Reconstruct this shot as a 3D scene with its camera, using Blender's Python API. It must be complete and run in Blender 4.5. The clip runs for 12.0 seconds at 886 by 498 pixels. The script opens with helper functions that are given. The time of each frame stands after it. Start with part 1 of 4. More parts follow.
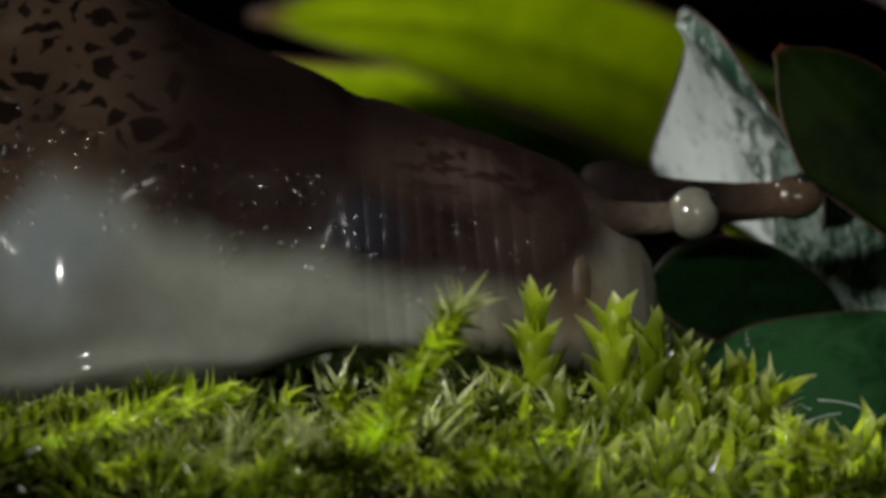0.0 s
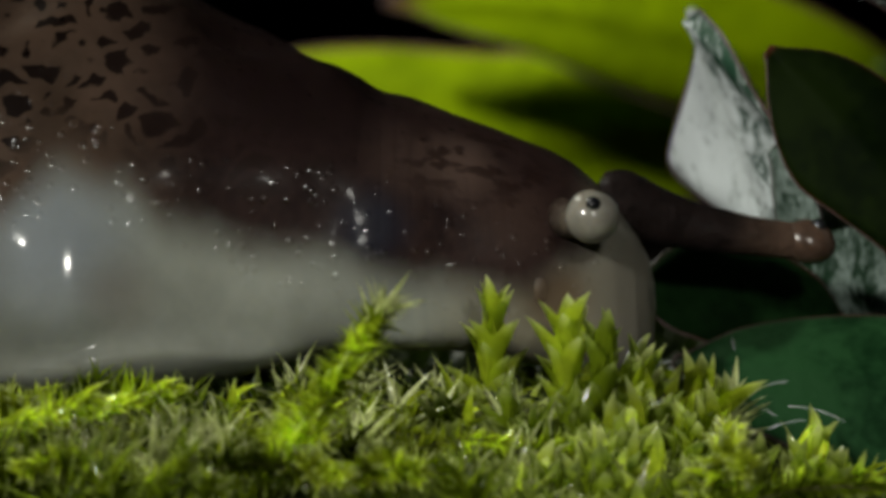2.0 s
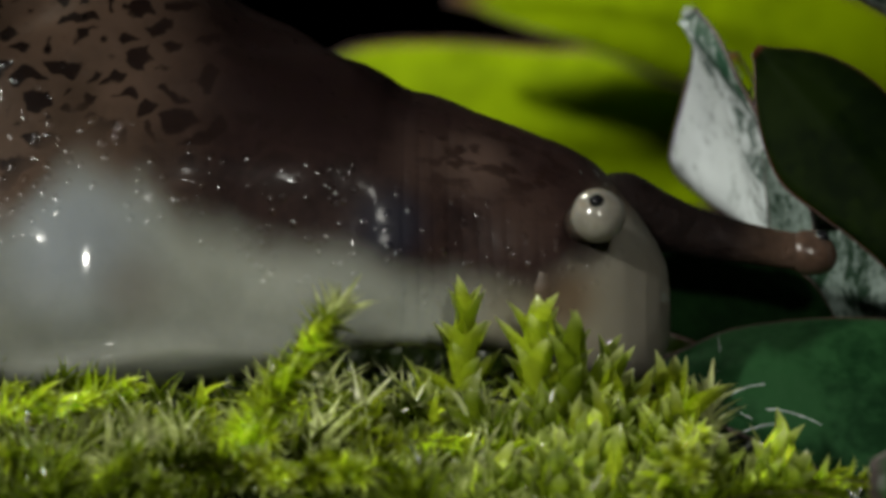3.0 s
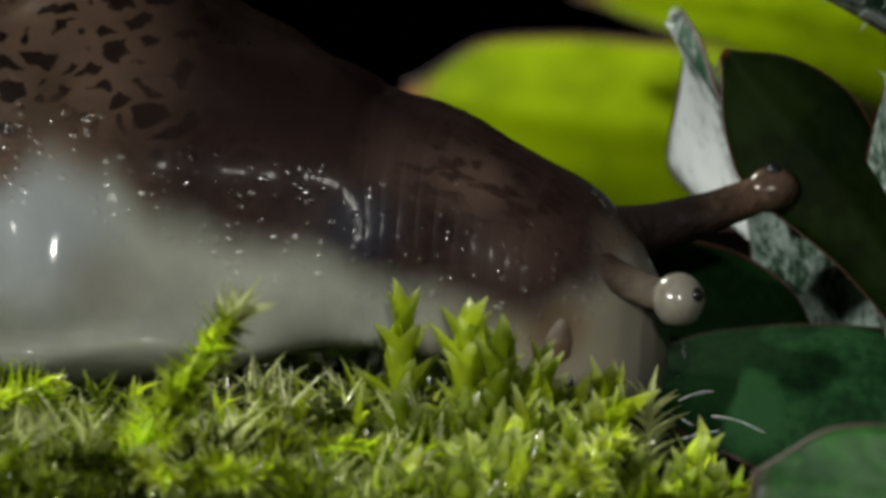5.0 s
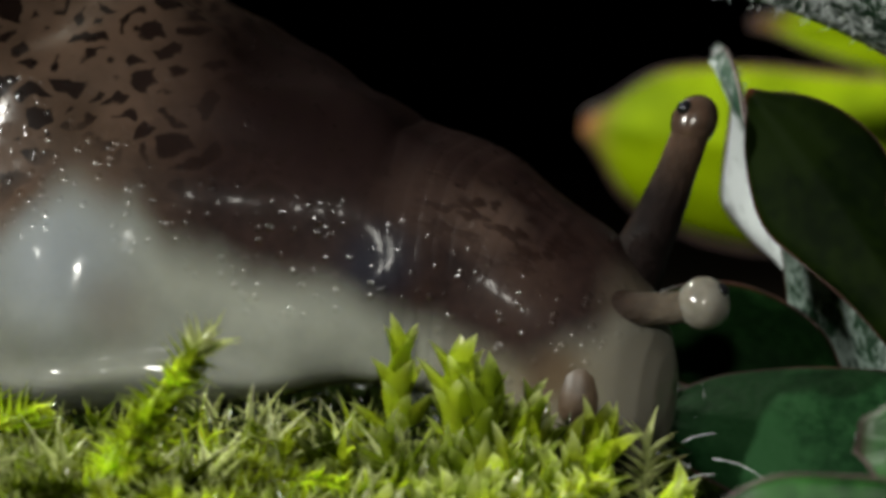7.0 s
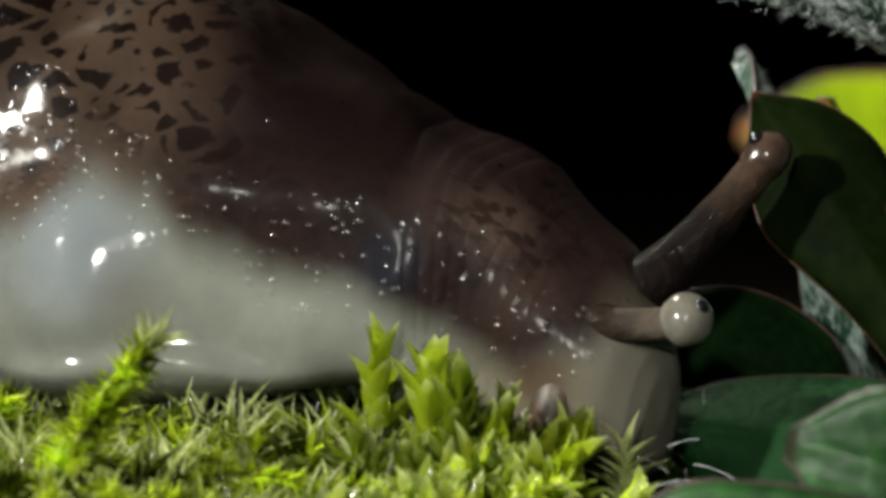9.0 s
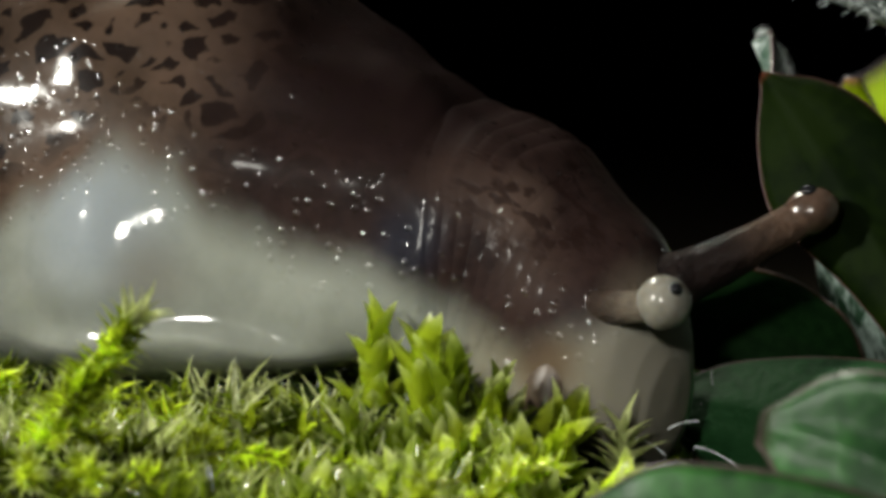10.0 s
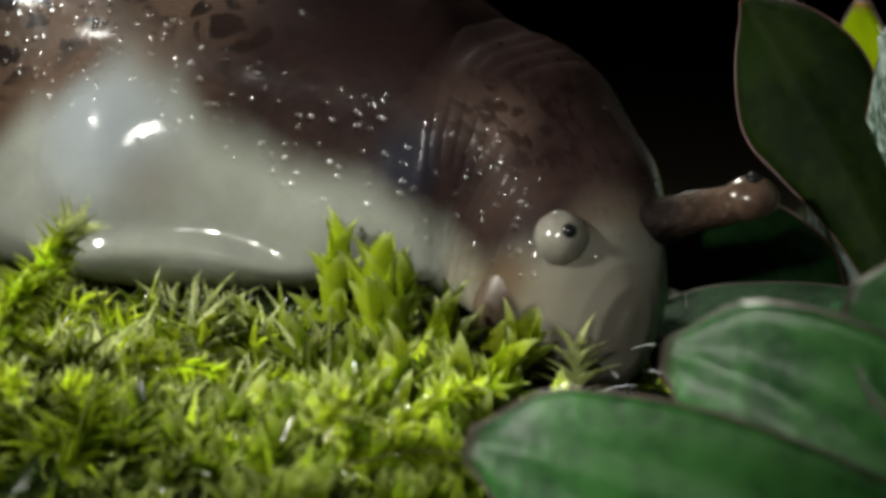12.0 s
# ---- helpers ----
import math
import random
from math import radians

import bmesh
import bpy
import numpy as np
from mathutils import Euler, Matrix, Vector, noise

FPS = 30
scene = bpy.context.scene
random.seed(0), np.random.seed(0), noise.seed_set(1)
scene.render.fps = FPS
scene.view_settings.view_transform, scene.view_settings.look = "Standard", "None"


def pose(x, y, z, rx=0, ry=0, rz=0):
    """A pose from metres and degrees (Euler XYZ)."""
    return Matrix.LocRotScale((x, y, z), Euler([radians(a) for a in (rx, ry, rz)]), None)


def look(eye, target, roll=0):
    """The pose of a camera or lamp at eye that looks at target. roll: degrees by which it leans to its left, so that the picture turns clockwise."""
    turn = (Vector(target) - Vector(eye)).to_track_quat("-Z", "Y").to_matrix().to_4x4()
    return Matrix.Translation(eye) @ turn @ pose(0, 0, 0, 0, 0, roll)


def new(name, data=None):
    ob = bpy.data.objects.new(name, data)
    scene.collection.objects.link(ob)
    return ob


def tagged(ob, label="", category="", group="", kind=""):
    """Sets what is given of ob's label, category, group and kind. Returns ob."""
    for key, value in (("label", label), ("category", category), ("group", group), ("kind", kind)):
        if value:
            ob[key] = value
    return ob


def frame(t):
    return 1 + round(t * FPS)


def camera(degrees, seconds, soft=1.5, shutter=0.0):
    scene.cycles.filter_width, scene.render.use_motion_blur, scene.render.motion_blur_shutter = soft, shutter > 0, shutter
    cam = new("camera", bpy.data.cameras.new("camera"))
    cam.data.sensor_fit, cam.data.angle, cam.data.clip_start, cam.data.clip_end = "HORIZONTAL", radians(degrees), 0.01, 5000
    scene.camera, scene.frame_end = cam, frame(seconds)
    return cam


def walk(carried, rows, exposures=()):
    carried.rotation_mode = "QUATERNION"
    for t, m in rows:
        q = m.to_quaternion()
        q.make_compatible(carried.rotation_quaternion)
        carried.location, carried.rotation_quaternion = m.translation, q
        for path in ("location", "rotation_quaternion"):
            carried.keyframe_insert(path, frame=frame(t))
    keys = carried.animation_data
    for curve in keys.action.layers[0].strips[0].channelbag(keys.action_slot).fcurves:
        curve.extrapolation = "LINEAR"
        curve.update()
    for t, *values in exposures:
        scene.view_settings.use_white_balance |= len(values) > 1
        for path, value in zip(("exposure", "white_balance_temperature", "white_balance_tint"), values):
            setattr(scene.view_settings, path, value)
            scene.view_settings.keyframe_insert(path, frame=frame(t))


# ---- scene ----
# ---- camera and its way ----
cam = camera(12.0, 12.0, soft=4.0)
walk(cam, [
    (0, look((-0.00655, -0.13505, 0.01549), (-0.00235, -0.00533, 0.00814), -0.91)),
    (0.5, look((-0.00372, -0.13482, 0.01589), (-0.00161, -0.00508, 0.00800), -0.61)),
    (1, look((-0.00007, -0.13495, 0.01581), (-0.00128, -0.00518, 0.00810), -0.61)),
    (1.5, look((0.00312, -0.13496, 0.01600), (-0.00111, -0.00526, 0.00818), -0.51)),
    (2, look((0.00625, -0.13440, 0.01624), (-0.00057, -0.00483, 0.00811), -0.31)),
    (2.5, look((0.00936, -0.13399, 0.01643), (-0.00015, -0.00460, 0.00816), -0.20)),
    (3, look((0.01275, -0.13342, 0.01643), (0.00048, -0.00427, 0.00808), -0.09)),
    (5, look((0.02610, -0.13111, 0.01692), (0.00273, -0.00353, 0.00814), 0.28)),
    (5.5, look((0.02905, -0.13063, 0.01726), (0.00265, -0.00365, 0.00830), 0.61)),
    (6, look((0.03236, -0.12982, 0.01735), (0.00265, -0.00356, 0.00869), 0.75)),
    (6.5, look((0.03540, -0.12884, 0.01773), (0.00273, -0.00332, 0.00889), 0.88)),
    (7, look((0.03854, -0.12812, 0.01781), (0.00310, -0.00334, 0.00929), 1.02)),
    (9, look((0.05007, -0.12377, 0.01786), (0.00381, -0.00258, 0.00925), 1.69)),
    (9.5, look((0.05276, -0.12232, 0.01792), (0.00371, -0.00226, 0.00892), 1.75)),
    (10, look((0.05567, -0.12083, 0.01823), (0.00381, -0.00202, 0.00856), 2.00)),
    (10.5, look((0.05820, -0.11949, 0.01835), (0.00435, -0.00162, 0.00800), 2.14)),
    (11, look((0.06087, -0.11777, 0.01852), (0.00491, -0.00095, 0.00749), 2.39)),
    (11.5, look((0.06356, -0.11678, 0.01891), (0.00509, -0.00131, 0.00683), 2.63)),
    (12, look((0.06626, -0.11580, 0.01929), (0.00543, -0.00167, 0.00614), 2.80)),
], exposures=[(0, -0.35), (3, 0.0), (6, 0.25), (9, 0.58), (12, 0.75)])
cam.data.dof.use_dof = True
cam.data.dof.focus_distance = 0.135
cam.data.dof.aperture_fstop = 110

# ---- world and lamps ----
world = bpy.data.worlds.new("night")
scene.world = world
world.use_nodes = True
world.node_tree.nodes["Background"].inputs[0].default_value = (0.05, 0.06, 0.08, 1)
world.node_tree.nodes["Background"].inputs[1].default_value = 0.008


def lamp(name, eye, target, size, power, colour):
    data = bpy.data.lights.new(name, "AREA")
    data.shape, data.size, data.energy, data.color = "DISK", size, power, colour
    ob = new(name, data)
    ob.matrix_world = look(eye, target)
    return ob


def torch(name, eye, target, cone, size, power, colour):
    """A focused lamp with a soft edge to its beam."""
    data = bpy.data.lights.new(name, "SPOT")
    data.spot_size, data.spot_blend, data.shadow_soft_size, data.energy, data.color = radians(cone), 1.0, size, power, colour
    ob = new(name, data)
    ob.matrix_world = look(eye, target)
    return ob


# two small torches of the macro rig, to both sides of the lens, and a lamp behind the slug
torch("left_lamp", (-0.098, -0.152, 0.085), (0.007, 0.002, 0.004), 15.5, 0.006, 1.35, (0.99, 0.98, 0.89))
torch("right_lamp", (0.036, -0.145, 0.056), (0.000, 0.004, 0.004), 18, 0.005, 0.32, (0.99, 0.98, 0.89))
lamp("back_lamp", (-0.09, 0.07, 0.13), (0.0, 0.015, 0.006), 0.018, 0.13, (0.98, 1.0, 0.84))
# added fill with no source of its own, brightens only the far leaves
torch("far_leaf_fill", (-0.09, 0.065, 0.12), (0.0, 0.108, 0.010), 52, 0.008, 0.9, (0.98, 1.0, 0.84))

# ---- materials ----
CM = 0.01


def material(name):
    m = bpy.data.materials.new(name)
    m.use_nodes = True
    nt = m.node_tree
    return m, nt, nt.nodes["Principled BSDF"], nt.nodes["Material Output"]


def node(nt, kind, **values):
    n = nt.nodes.new(kind)
    for key, value in values.items():
        if key in n.inputs:
            n.inputs[key].default_value = value
    return n


def ramp(nt, source, stops, smooth=True):
    r = nt.nodes.new("ShaderNodeValToRGB")
    r.color_ramp.interpolation = "EASE" if smooth else "LINEAR"
    while len(r.color_ramp.elements) < len(stops):
        r.color_ramp.elements.new(0.5)
    for e, (at, colour) in zip(r.color_ramp.elements, stops):
        e.position = at
        e.color = (*colour, 1) if len(colour) == 3 else colour
    nt.links.new(source, r.inputs[0])
    return r.outputs[0]


def coords(nt, scale=(1, 1, 1)):
    c = nt.nodes.new("ShaderNodeTexCoord")
    mp = nt.nodes.new("ShaderNodeMapping")
    mp.inputs["Scale"].default_value = scale
    nt.links.new(c.outputs["Object"], mp.inputs[0])
    return mp.outputs[0]


def noise_tex(nt, vec, scale, detail=3, rough=0.55):
    n = node(nt, "ShaderNodeTexNoise", Scale=scale, Detail=detail, Roughness=rough)
    nt.links.new(vec, n.inputs["Vector"])
    return n.outputs["Fac"]


def math_node(nt, op, a, b=None, clamp=False):
    n = nt.nodes.new("ShaderNodeMath")
    n.operation, n.use_clamp = op, clamp
    for i, v in enumerate((a, b)):
        if v is None:
            continue
        if isinstance(v, (int, float)):
            n.inputs[i].default_value = v
        else:
            nt.links.new(v, n.inputs[i])
    return n.outputs[0]


def mix_colour(nt, fac, a, b):
    n = nt.nodes.new("ShaderNodeMix")
    n.data_type = "RGBA"
    for i, v in ((0, fac), (6, a), (7, b)):
        if isinstance(v, (int, float)):
            n.inputs[i].default_value = v
        elif isinstance(v, tuple):
            n.inputs[i].default_value = (*v, 1)
        else:
            nt.links.new(v, n.inputs[i])
    return n.outputs[2]


def map_range(nt, v, a, b, c=0.0, d=1.0):
    n = nt.nodes.new("ShaderNodeMapRange")
    n.interpolation_type = "SMOOTHSTEP"
    n.inputs[1].default_value, n.inputs[2].default_value = a, b
    n.inputs[3].default_value, n.inputs[4].default_value = c, d
    nt.links.new(v, n.inputs[0])
    return n.outputs[0]


def bump(nt, height, strength, distance, bsdf):
    b = node(nt, "ShaderNodeBump", Strength=strength, Distance=distance)
    nt.links.new(height, b.inputs["Height"])
    nt.links.new(b.outputs[0], bsdf.inputs["Normal"])
    return b.outputs[0]


def near_point(nt, vec, point, inner, outer):
    """1 inside a ball round the point (cm), falling to 0."""
    n = nt.nodes.new("ShaderNodeVectorMath")
    n.operation = "DISTANCE"
    nt.links.new(vec, n.inputs[0])
    n.inputs[1].default_value = [c * CM for c in point]
    return map_range(nt, n.outputs["Value"], inner * CM, outer * CM, 1.0, 0.0)


def leaf_material(name, dark, light, translucent, gloss=0.35, scale=500, bumpy=0.25, tip=None, through_colour=None, coat=0.25, shine=0.5, clump=0.0):
    m, nt, b, out = material(name)
    v = coords(nt)
    big = noise_tex(nt, v, scale, 4)
    fine = noise_tex(nt, v, scale * 7, 3)
    both = math_node(nt, "ADD", math_node(nt, "MULTIPLY", big, 0.65), math_node(nt, "MULTIPLY", fine, 0.35))
    col = ramp(nt, both, [(0.36, dark), (0.60, light)])
    info = nt.nodes.new("ShaderNodeNewGeometry")
    hue = nt.nodes.new("ShaderNodeHueSaturation")
    nt.links.new(col, hue.inputs["Color"])
    vary = map_range(nt, info.outputs["Random Per Island"], 0, 1, 0.65 - 0.2 * clump, 1.35 + 0.15 * clump)
    if clump:
        # whole clumps that are darker than their neighbours
        vary = math_node(nt, "MULTIPLY", vary, map_range(nt, noise_tex(nt, v, 230, 3), 0.36, 0.58, 1.0 - 0.6 * clump, 1.2))
    nt.links.new(vary, hue.inputs["Value"])
    col = hue.outputs[0]
    if tip:
        uv = nt.nodes.new("ShaderNodeUVMap")
        sep = nt.nodes.new("ShaderNodeSeparateXYZ")
        nt.links.new(uv.outputs[0], sep.inputs[0])
        edge = math_node(nt, "ADD", sep.outputs[0], math_node(nt, "MULTIPLY", math_node(nt, "SUBTRACT", big, 0.5), 0.3))
        col = mix_colour(nt, map_range(nt, edge, tip[0], tip[1]), col, tip[2])
    nt.links.new(col, b.inputs["Base Color"])
    b.inputs["Roughness"].default_value = gloss
    b.inputs["Specular IOR Level"].default_value = shine
    b.inputs["Coat Weight"].default_value = coat
    b.inputs["Coat Roughness"].default_value = 0.1
    normal = bump(nt, both, bumpy, 0.0002, b)
    tr = nt.nodes.new("ShaderNodeBsdfTranslucent")
    if through_colour:
        nt.links.new(mix_colour(nt, 0.7, col, through_colour), tr.inputs["Color"])
    else:
        nt.links.new(col, tr.inputs["Color"])
    nt.links.new(normal, tr.inputs["Normal"])
    mx = nt.nodes.new("ShaderNodeMixShader")
    mx.inputs[0].default_value = translucent
    nt.links.new(b.outputs[0], mx.inputs[1])
    nt.links.new(tr.outputs[0], mx.inputs[2])
    nt.links.new(mx.outputs[0], out.inputs["Surface"])
    return m


def plain_material(name, dark, light, rough, scale, bumpy=0.2, sss=0.0, metal=0.0, gloss=0.5):
    m, nt, b, out = material(name)
    v = coords(nt)
    n = noise_tex(nt, v, scale, 5)
    nt.links.new(ramp(nt, n, [(0.3, dark), (0.7, light)]), b.inputs["Base Color"])
    b.inputs["Roughness"].default_value = rough
    b.inputs["Metallic"].default_value = metal
    b.inputs["Specular IOR Level"].default_value = gloss
    if sss:
        b.inputs["Subsurface Weight"].default_value = sss
        b.inputs["Subsurface Radius"].default_value = (1.0, 0.8, 0.6)
        b.inputs["Subsurface Scale"].default_value = 0.0006
    bump(nt, n, bumpy, 0.0001, b)
    return m


SOIL = plain_material("dark crumbly soil", (0.002, 0.0015, 0.001), (0.008, 0.006, 0.004), 1.0, 900, 0.8, gloss=0.03)
MOSS = leaf_material("moss leaf", (0.07, 0.12, 0.004), (0.27, 0.36, 0.016), 0.6, 0.16, 700, clump=1.0, coat=0.7, tip=(0.60, 1.10, (0.42, 0.48, 0.16)))
MOSS_LIGHT = leaf_material("bright moss leaf", (0.26, 0.37, 0.006), (0.62, 0.74, 0.045), 0.62, 0.14, 700, clump=1.0, coat=0.8, tip=(0.60, 1.10, (0.74, 0.80, 0.36)))
MOSS_PALE = leaf_material("pale moss tip", (0.42, 0.48, 0.14), (0.76, 0.80, 0.42), 0.5, 0.14, 900, coat=0.8)
# very dark green that holds the shade between and under the plants
MOSS_SHADE = leaf_material("moss leaf with shade in its colour", (0.006, 0.016, 0.002), (0.032, 0.055, 0.006), 0.4, 0.35, 600)
STEM = plain_material("moss stem", (0.05, 0.05, 0.012), (0.16, 0.15, 0.03), 0.5, 1500)
YELLOW = leaf_material("yellow-green leaf", (0.25, 0.36, 0.0), (0.43, 0.59, 0.0), 0.55, 0.6, 160, 0.1, coat=0.0, shine=0.08,
                       tip=(0.62, 1.0, (0.40, 0.14, 0.08)), through_colour=(0.36, 0.47, 0.0))
GREEN = leaf_material("green leaf", (0.010, 0.060, 0.012), (0.048, 0.185, 0.036), 0.2, 0.40, 200, 0.9,
                      tip=(0.74, 1.02, (0.055, 0.030, 0.036)), coat=0.0, shine=0.3)
DULL = leaf_material("wet green leaf", (0.005, 0.026, 0.008), (0.018, 0.066, 0.022), 0.3, 0.6, 420, 0.9, tip=(0.8, 1.05, (0.07, 0.05, 0.055)), through_colour=(0.03, 0.16, 0.012), coat=0.0, shine=0.05)
# green darkened to stand for the shade behind the slug's head
MID = leaf_material("green leaf with shade in its colour", (0.003, 0.013, 0.003), (0.008, 0.028, 0.007), 0.15, 0.65, 350, 0.4, tip=(0.75, 1.02, (0.10, 0.016, 0.010)), coat=0.0, shine=0.03)
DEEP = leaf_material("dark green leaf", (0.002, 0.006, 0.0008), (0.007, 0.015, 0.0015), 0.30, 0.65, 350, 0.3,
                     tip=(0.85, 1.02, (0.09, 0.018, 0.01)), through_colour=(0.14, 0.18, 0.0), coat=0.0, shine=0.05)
def frosted_material(name, white, green, clear, rough=0.5):
    """A leaf under white felt that thins out towards one side in streaks and flecks; clear: where across the blade it thins."""
    m, nt, b, out = material(name)
    v = coords(nt)
    uv = nt.nodes.new("ShaderNodeUVMap")
    sep = nt.nodes.new("ShaderNodeSeparateXYZ")
    nt.links.new(uv.outputs[0], sep.inputs[0])
    stretch = nt.nodes.new("ShaderNodeMapping")
    stretch.inputs["Scale"].default_value = (1.0, 1.0, 0.45)
    nt.links.new(v, stretch.inputs[0])
    big = noise_tex(nt, stretch.outputs[0], 900, 5, 0.65)
    fine = noise_tex(nt, stretch.outputs[0], 5200, 3, 0.6)
    felt = math_node(nt, "ADD", math_node(nt, "MULTIPLY", big, 0.6), math_node(nt, "MULTIPLY", fine, 0.4))
    felt = math_node(nt, "ADD", felt, map_range(nt, sep.outputs[1], clear[0], clear[1], clear[2], clear[3]))
    cover = map_range(nt, felt, 0.42, 0.60)
    nt.links.new(mix_colour(nt, cover, green, white), b.inputs["Base Color"])
    b.inputs["Roughness"].default_value = rough
    b.inputs["Specular IOR Level"].default_value = 0.35
    bump(nt, felt, 1.0, 0.0003, b)
    return m


SILVER = frosted_material("silvery felted leaf", (0.86, 0.93, 0.95), (0.02, 0.07, 0.04), (0.15, 1.0, 0.13, -0.07))
GREY_FELT = frosted_material("grey felted leaf", (0.62, 0.68, 0.68), (0.015, 0.04, 0.02), (0.0, 1.0, -0.03, -0.03), 0.35)
FELT = frosted_material("felted dark leaf", (0.26, 0.33, 0.30), (0.008, 0.034, 0.014), (0.0, 1.0, 0.0, 0.0))
HAIR = plain_material("white leaf hair", (0.45, 0.5, 0.5), (0.8, 0.85, 0.85), 0.35, 2000)
RIM = plain_material("red leaf margin", (0.02, 0.007, 0.004), (0.06, 0.02, 0.012), 0.4, 900)
PINK_RIM = plain_material("pinkish leaf margin", (0.04, 0.022, 0.024), (0.14, 0.085, 0.085), 0.4, 900)
VEIN = leaf_material("leaf vein", (0.015, 0.035, 0.006), (0.04, 0.08, 0.015), 0.2, 0.4, 900)
BLACK = plain_material("black speck", (0.004, 0.004, 0.003), (0.012, 0.01, 0.008), 0.5, 3000)


def skin_material(name, heights, x_range, top=1.2, patches=(), tints=()):
    """Wet slug skin: pale foot below a line whose height follows the body, brown back above it, spots on the mantle."""
    m, nt, b, out = material(name)
    v = coords(nt)
    sep = nt.nodes.new("ShaderNodeSeparateXYZ")
    nt.links.new(v, sep.inputs[0])
    along = map_range(nt, sep.outputs[0], x_range[0] * CM, x_range[1] * CM)
    along.node.interpolation_type = "LINEAR"
    line = ramp(nt, along, [((x - x_range[0]) / (x_range[1] - x_range[0]), (h / top,) * 3) for x, h in heights])
    cloud = noise_tex(nt, v, 350, 4)
    grain = noise_tex(nt, v, 2600, 3)
    z = math_node(nt, "DIVIDE", sep.outputs[2], top * CM)
    over = math_node(nt, "SUBTRACT", z, line)
    over = math_node(nt, "ADD", over, math_node(nt, "MULTIPLY", math_node(nt, "SUBTRACT", cloud, 0.5), 0.14))
    back = map_range(nt, over, -0.07, 0.10)
    foot = ramp(nt, cloud, [(0.3, (0.18, 0.188, 0.165)), (0.7, (0.245, 0.255, 0.222))])
    mixed = math_node(nt, "ADD", math_node(nt, "MULTIPLY", cloud, 0.6), math_node(nt, "MULTIPLY", grain, 0.4))
    skin = ramp(nt, mixed, [(0.3, (0.011, 0.0065, 0.0065)), (0.65, (0.027, 0.0155, 0.0135))])
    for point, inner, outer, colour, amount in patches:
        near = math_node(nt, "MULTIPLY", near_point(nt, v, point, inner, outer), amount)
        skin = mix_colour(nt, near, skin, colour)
    # long dark furrows on the neck
    fur = nt.nodes.new("ShaderNodeMapping")
    fur.inputs["Rotation"].default_value = (0.0, radians(28), 0.0)
    fur.inputs["Scale"].default_value = (0.10, 1.0, 1.0)
    nt.links.new(v, fur.inputs[0])
    furrow = map_range(nt, noise_tex(nt, fur.outputs[0], 2600, 2), 0.50, 0.64)
    on_neck = math_node(nt, "MULTIPLY", map_range(nt, sep.outputs[0], 0.02 * CM, 0.2 * CM), map_range(nt, over, 0.18, 0.34))
    furrow = math_node(nt, "MULTIPLY", furrow, on_neck)
    skin = mix_colour(nt, math_node(nt, "MULTIPLY", furrow, 0.75), skin, (0.012, 0.006, 0.005))
    # mantle spots: long uneven blotches in a paler net
    warp = nt.nodes.new("ShaderNodeTexNoise")
    warp.inputs["Scale"].default_value = 520
    warp.inputs["Detail"].default_value = 3
    nt.links.new(v, warp.inputs["Vector"])
    vm = nt.nodes.new("ShaderNodeVectorMath")
    vm.operation = "MULTIPLY_ADD"
    nt.links.new(warp.outputs["Color"], vm.inputs[0])
    vm.inputs[1].default_value = (0.0020, 0.0020, 0.0020)
    nt.links.new(v, vm.inputs[2])
    mp = nt.nodes.new("ShaderNodeMapping")
    mp.vector_type = "TEXTURE"
    mp.inputs["Scale"].default_value = (1.75, 1.1, 0.92)
    mp.inputs["Rotation"].default_value = (0.0, radians(-25), 0.0)
    nt.links.new(vm.outputs[0], mp.inputs[0])
    vor = nt.nodes.new("ShaderNodeTexVoronoi")
    vor.feature = "DISTANCE_TO_EDGE"
    vor.inputs["Scale"].default_value = 1080
    nt.links.new(mp.outputs[0], vor.inputs["Vector"])
    ragged = math_node(nt, "ADD", vor.outputs["Distance"], math_node(nt, "MULTIPLY", math_node(nt, "SUBTRACT", grain, 0.5), 0.16))
    spot = map_range(nt, ragged, 0.125, 0.20)
    front = map_range(nt, sep.outputs[0], -1.0 * CM, -0.45 * CM, 1.0, 0.0)
    fade = map_range(nt, over, 0.06, 0.22)
    tan = ramp(nt, cloud, [(0.3, (0.044, 0.028, 0.019)), (0.7, (0.088, 0.057, 0.040))])
    tan = mix_colour(nt, math_node(nt, "MULTIPLY", spot, fade), tan, (0.009, 0.005, 0.004))
    shown = mix_colour(nt, math_node(nt, "MULTIPLY", math_node(nt, "MULTIPLY", spot, fade), 0.6), skin, (0.010, 0.006, 0.005))
    shown = mix_colour(nt, map_range(nt, sep.outputs[0], -0.15 * CM, 0.05 * CM), shown, skin)
    skin = mix_colour(nt, front, shown, tan)
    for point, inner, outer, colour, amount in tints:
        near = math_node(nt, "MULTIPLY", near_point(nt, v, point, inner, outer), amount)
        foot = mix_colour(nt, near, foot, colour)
    nt.links.new(mix_colour(nt, back, foot, skin), b.inputs["Base Color"])
    b.inputs["Roughness"].default_value = 0.4
    b.inputs["Specular IOR Level"].default_value = 0.04
    b.inputs["Subsurface Weight"].default_value = 0.4
    b.inputs["Subsurface Radius"].default_value = (1.0, 0.8, 0.6)
    b.inputs["Subsurface Scale"].default_value = 0.0008
    b.inputs["Coat Roughness"].default_value = 0.11
    # small round tubercles, some in each patch, that catch the lamps
    vor2 = nt.nodes.new("ShaderNodeTexVoronoi")
    vor2.inputs["Scale"].default_value = 2700
    nt.links.new(v, vor2.inputs["Vector"])
    cell = nt.nodes.new("ShaderNodeSeparateColor")
    nt.links.new(vor2.outputs["Color"], cell.inputs[0])
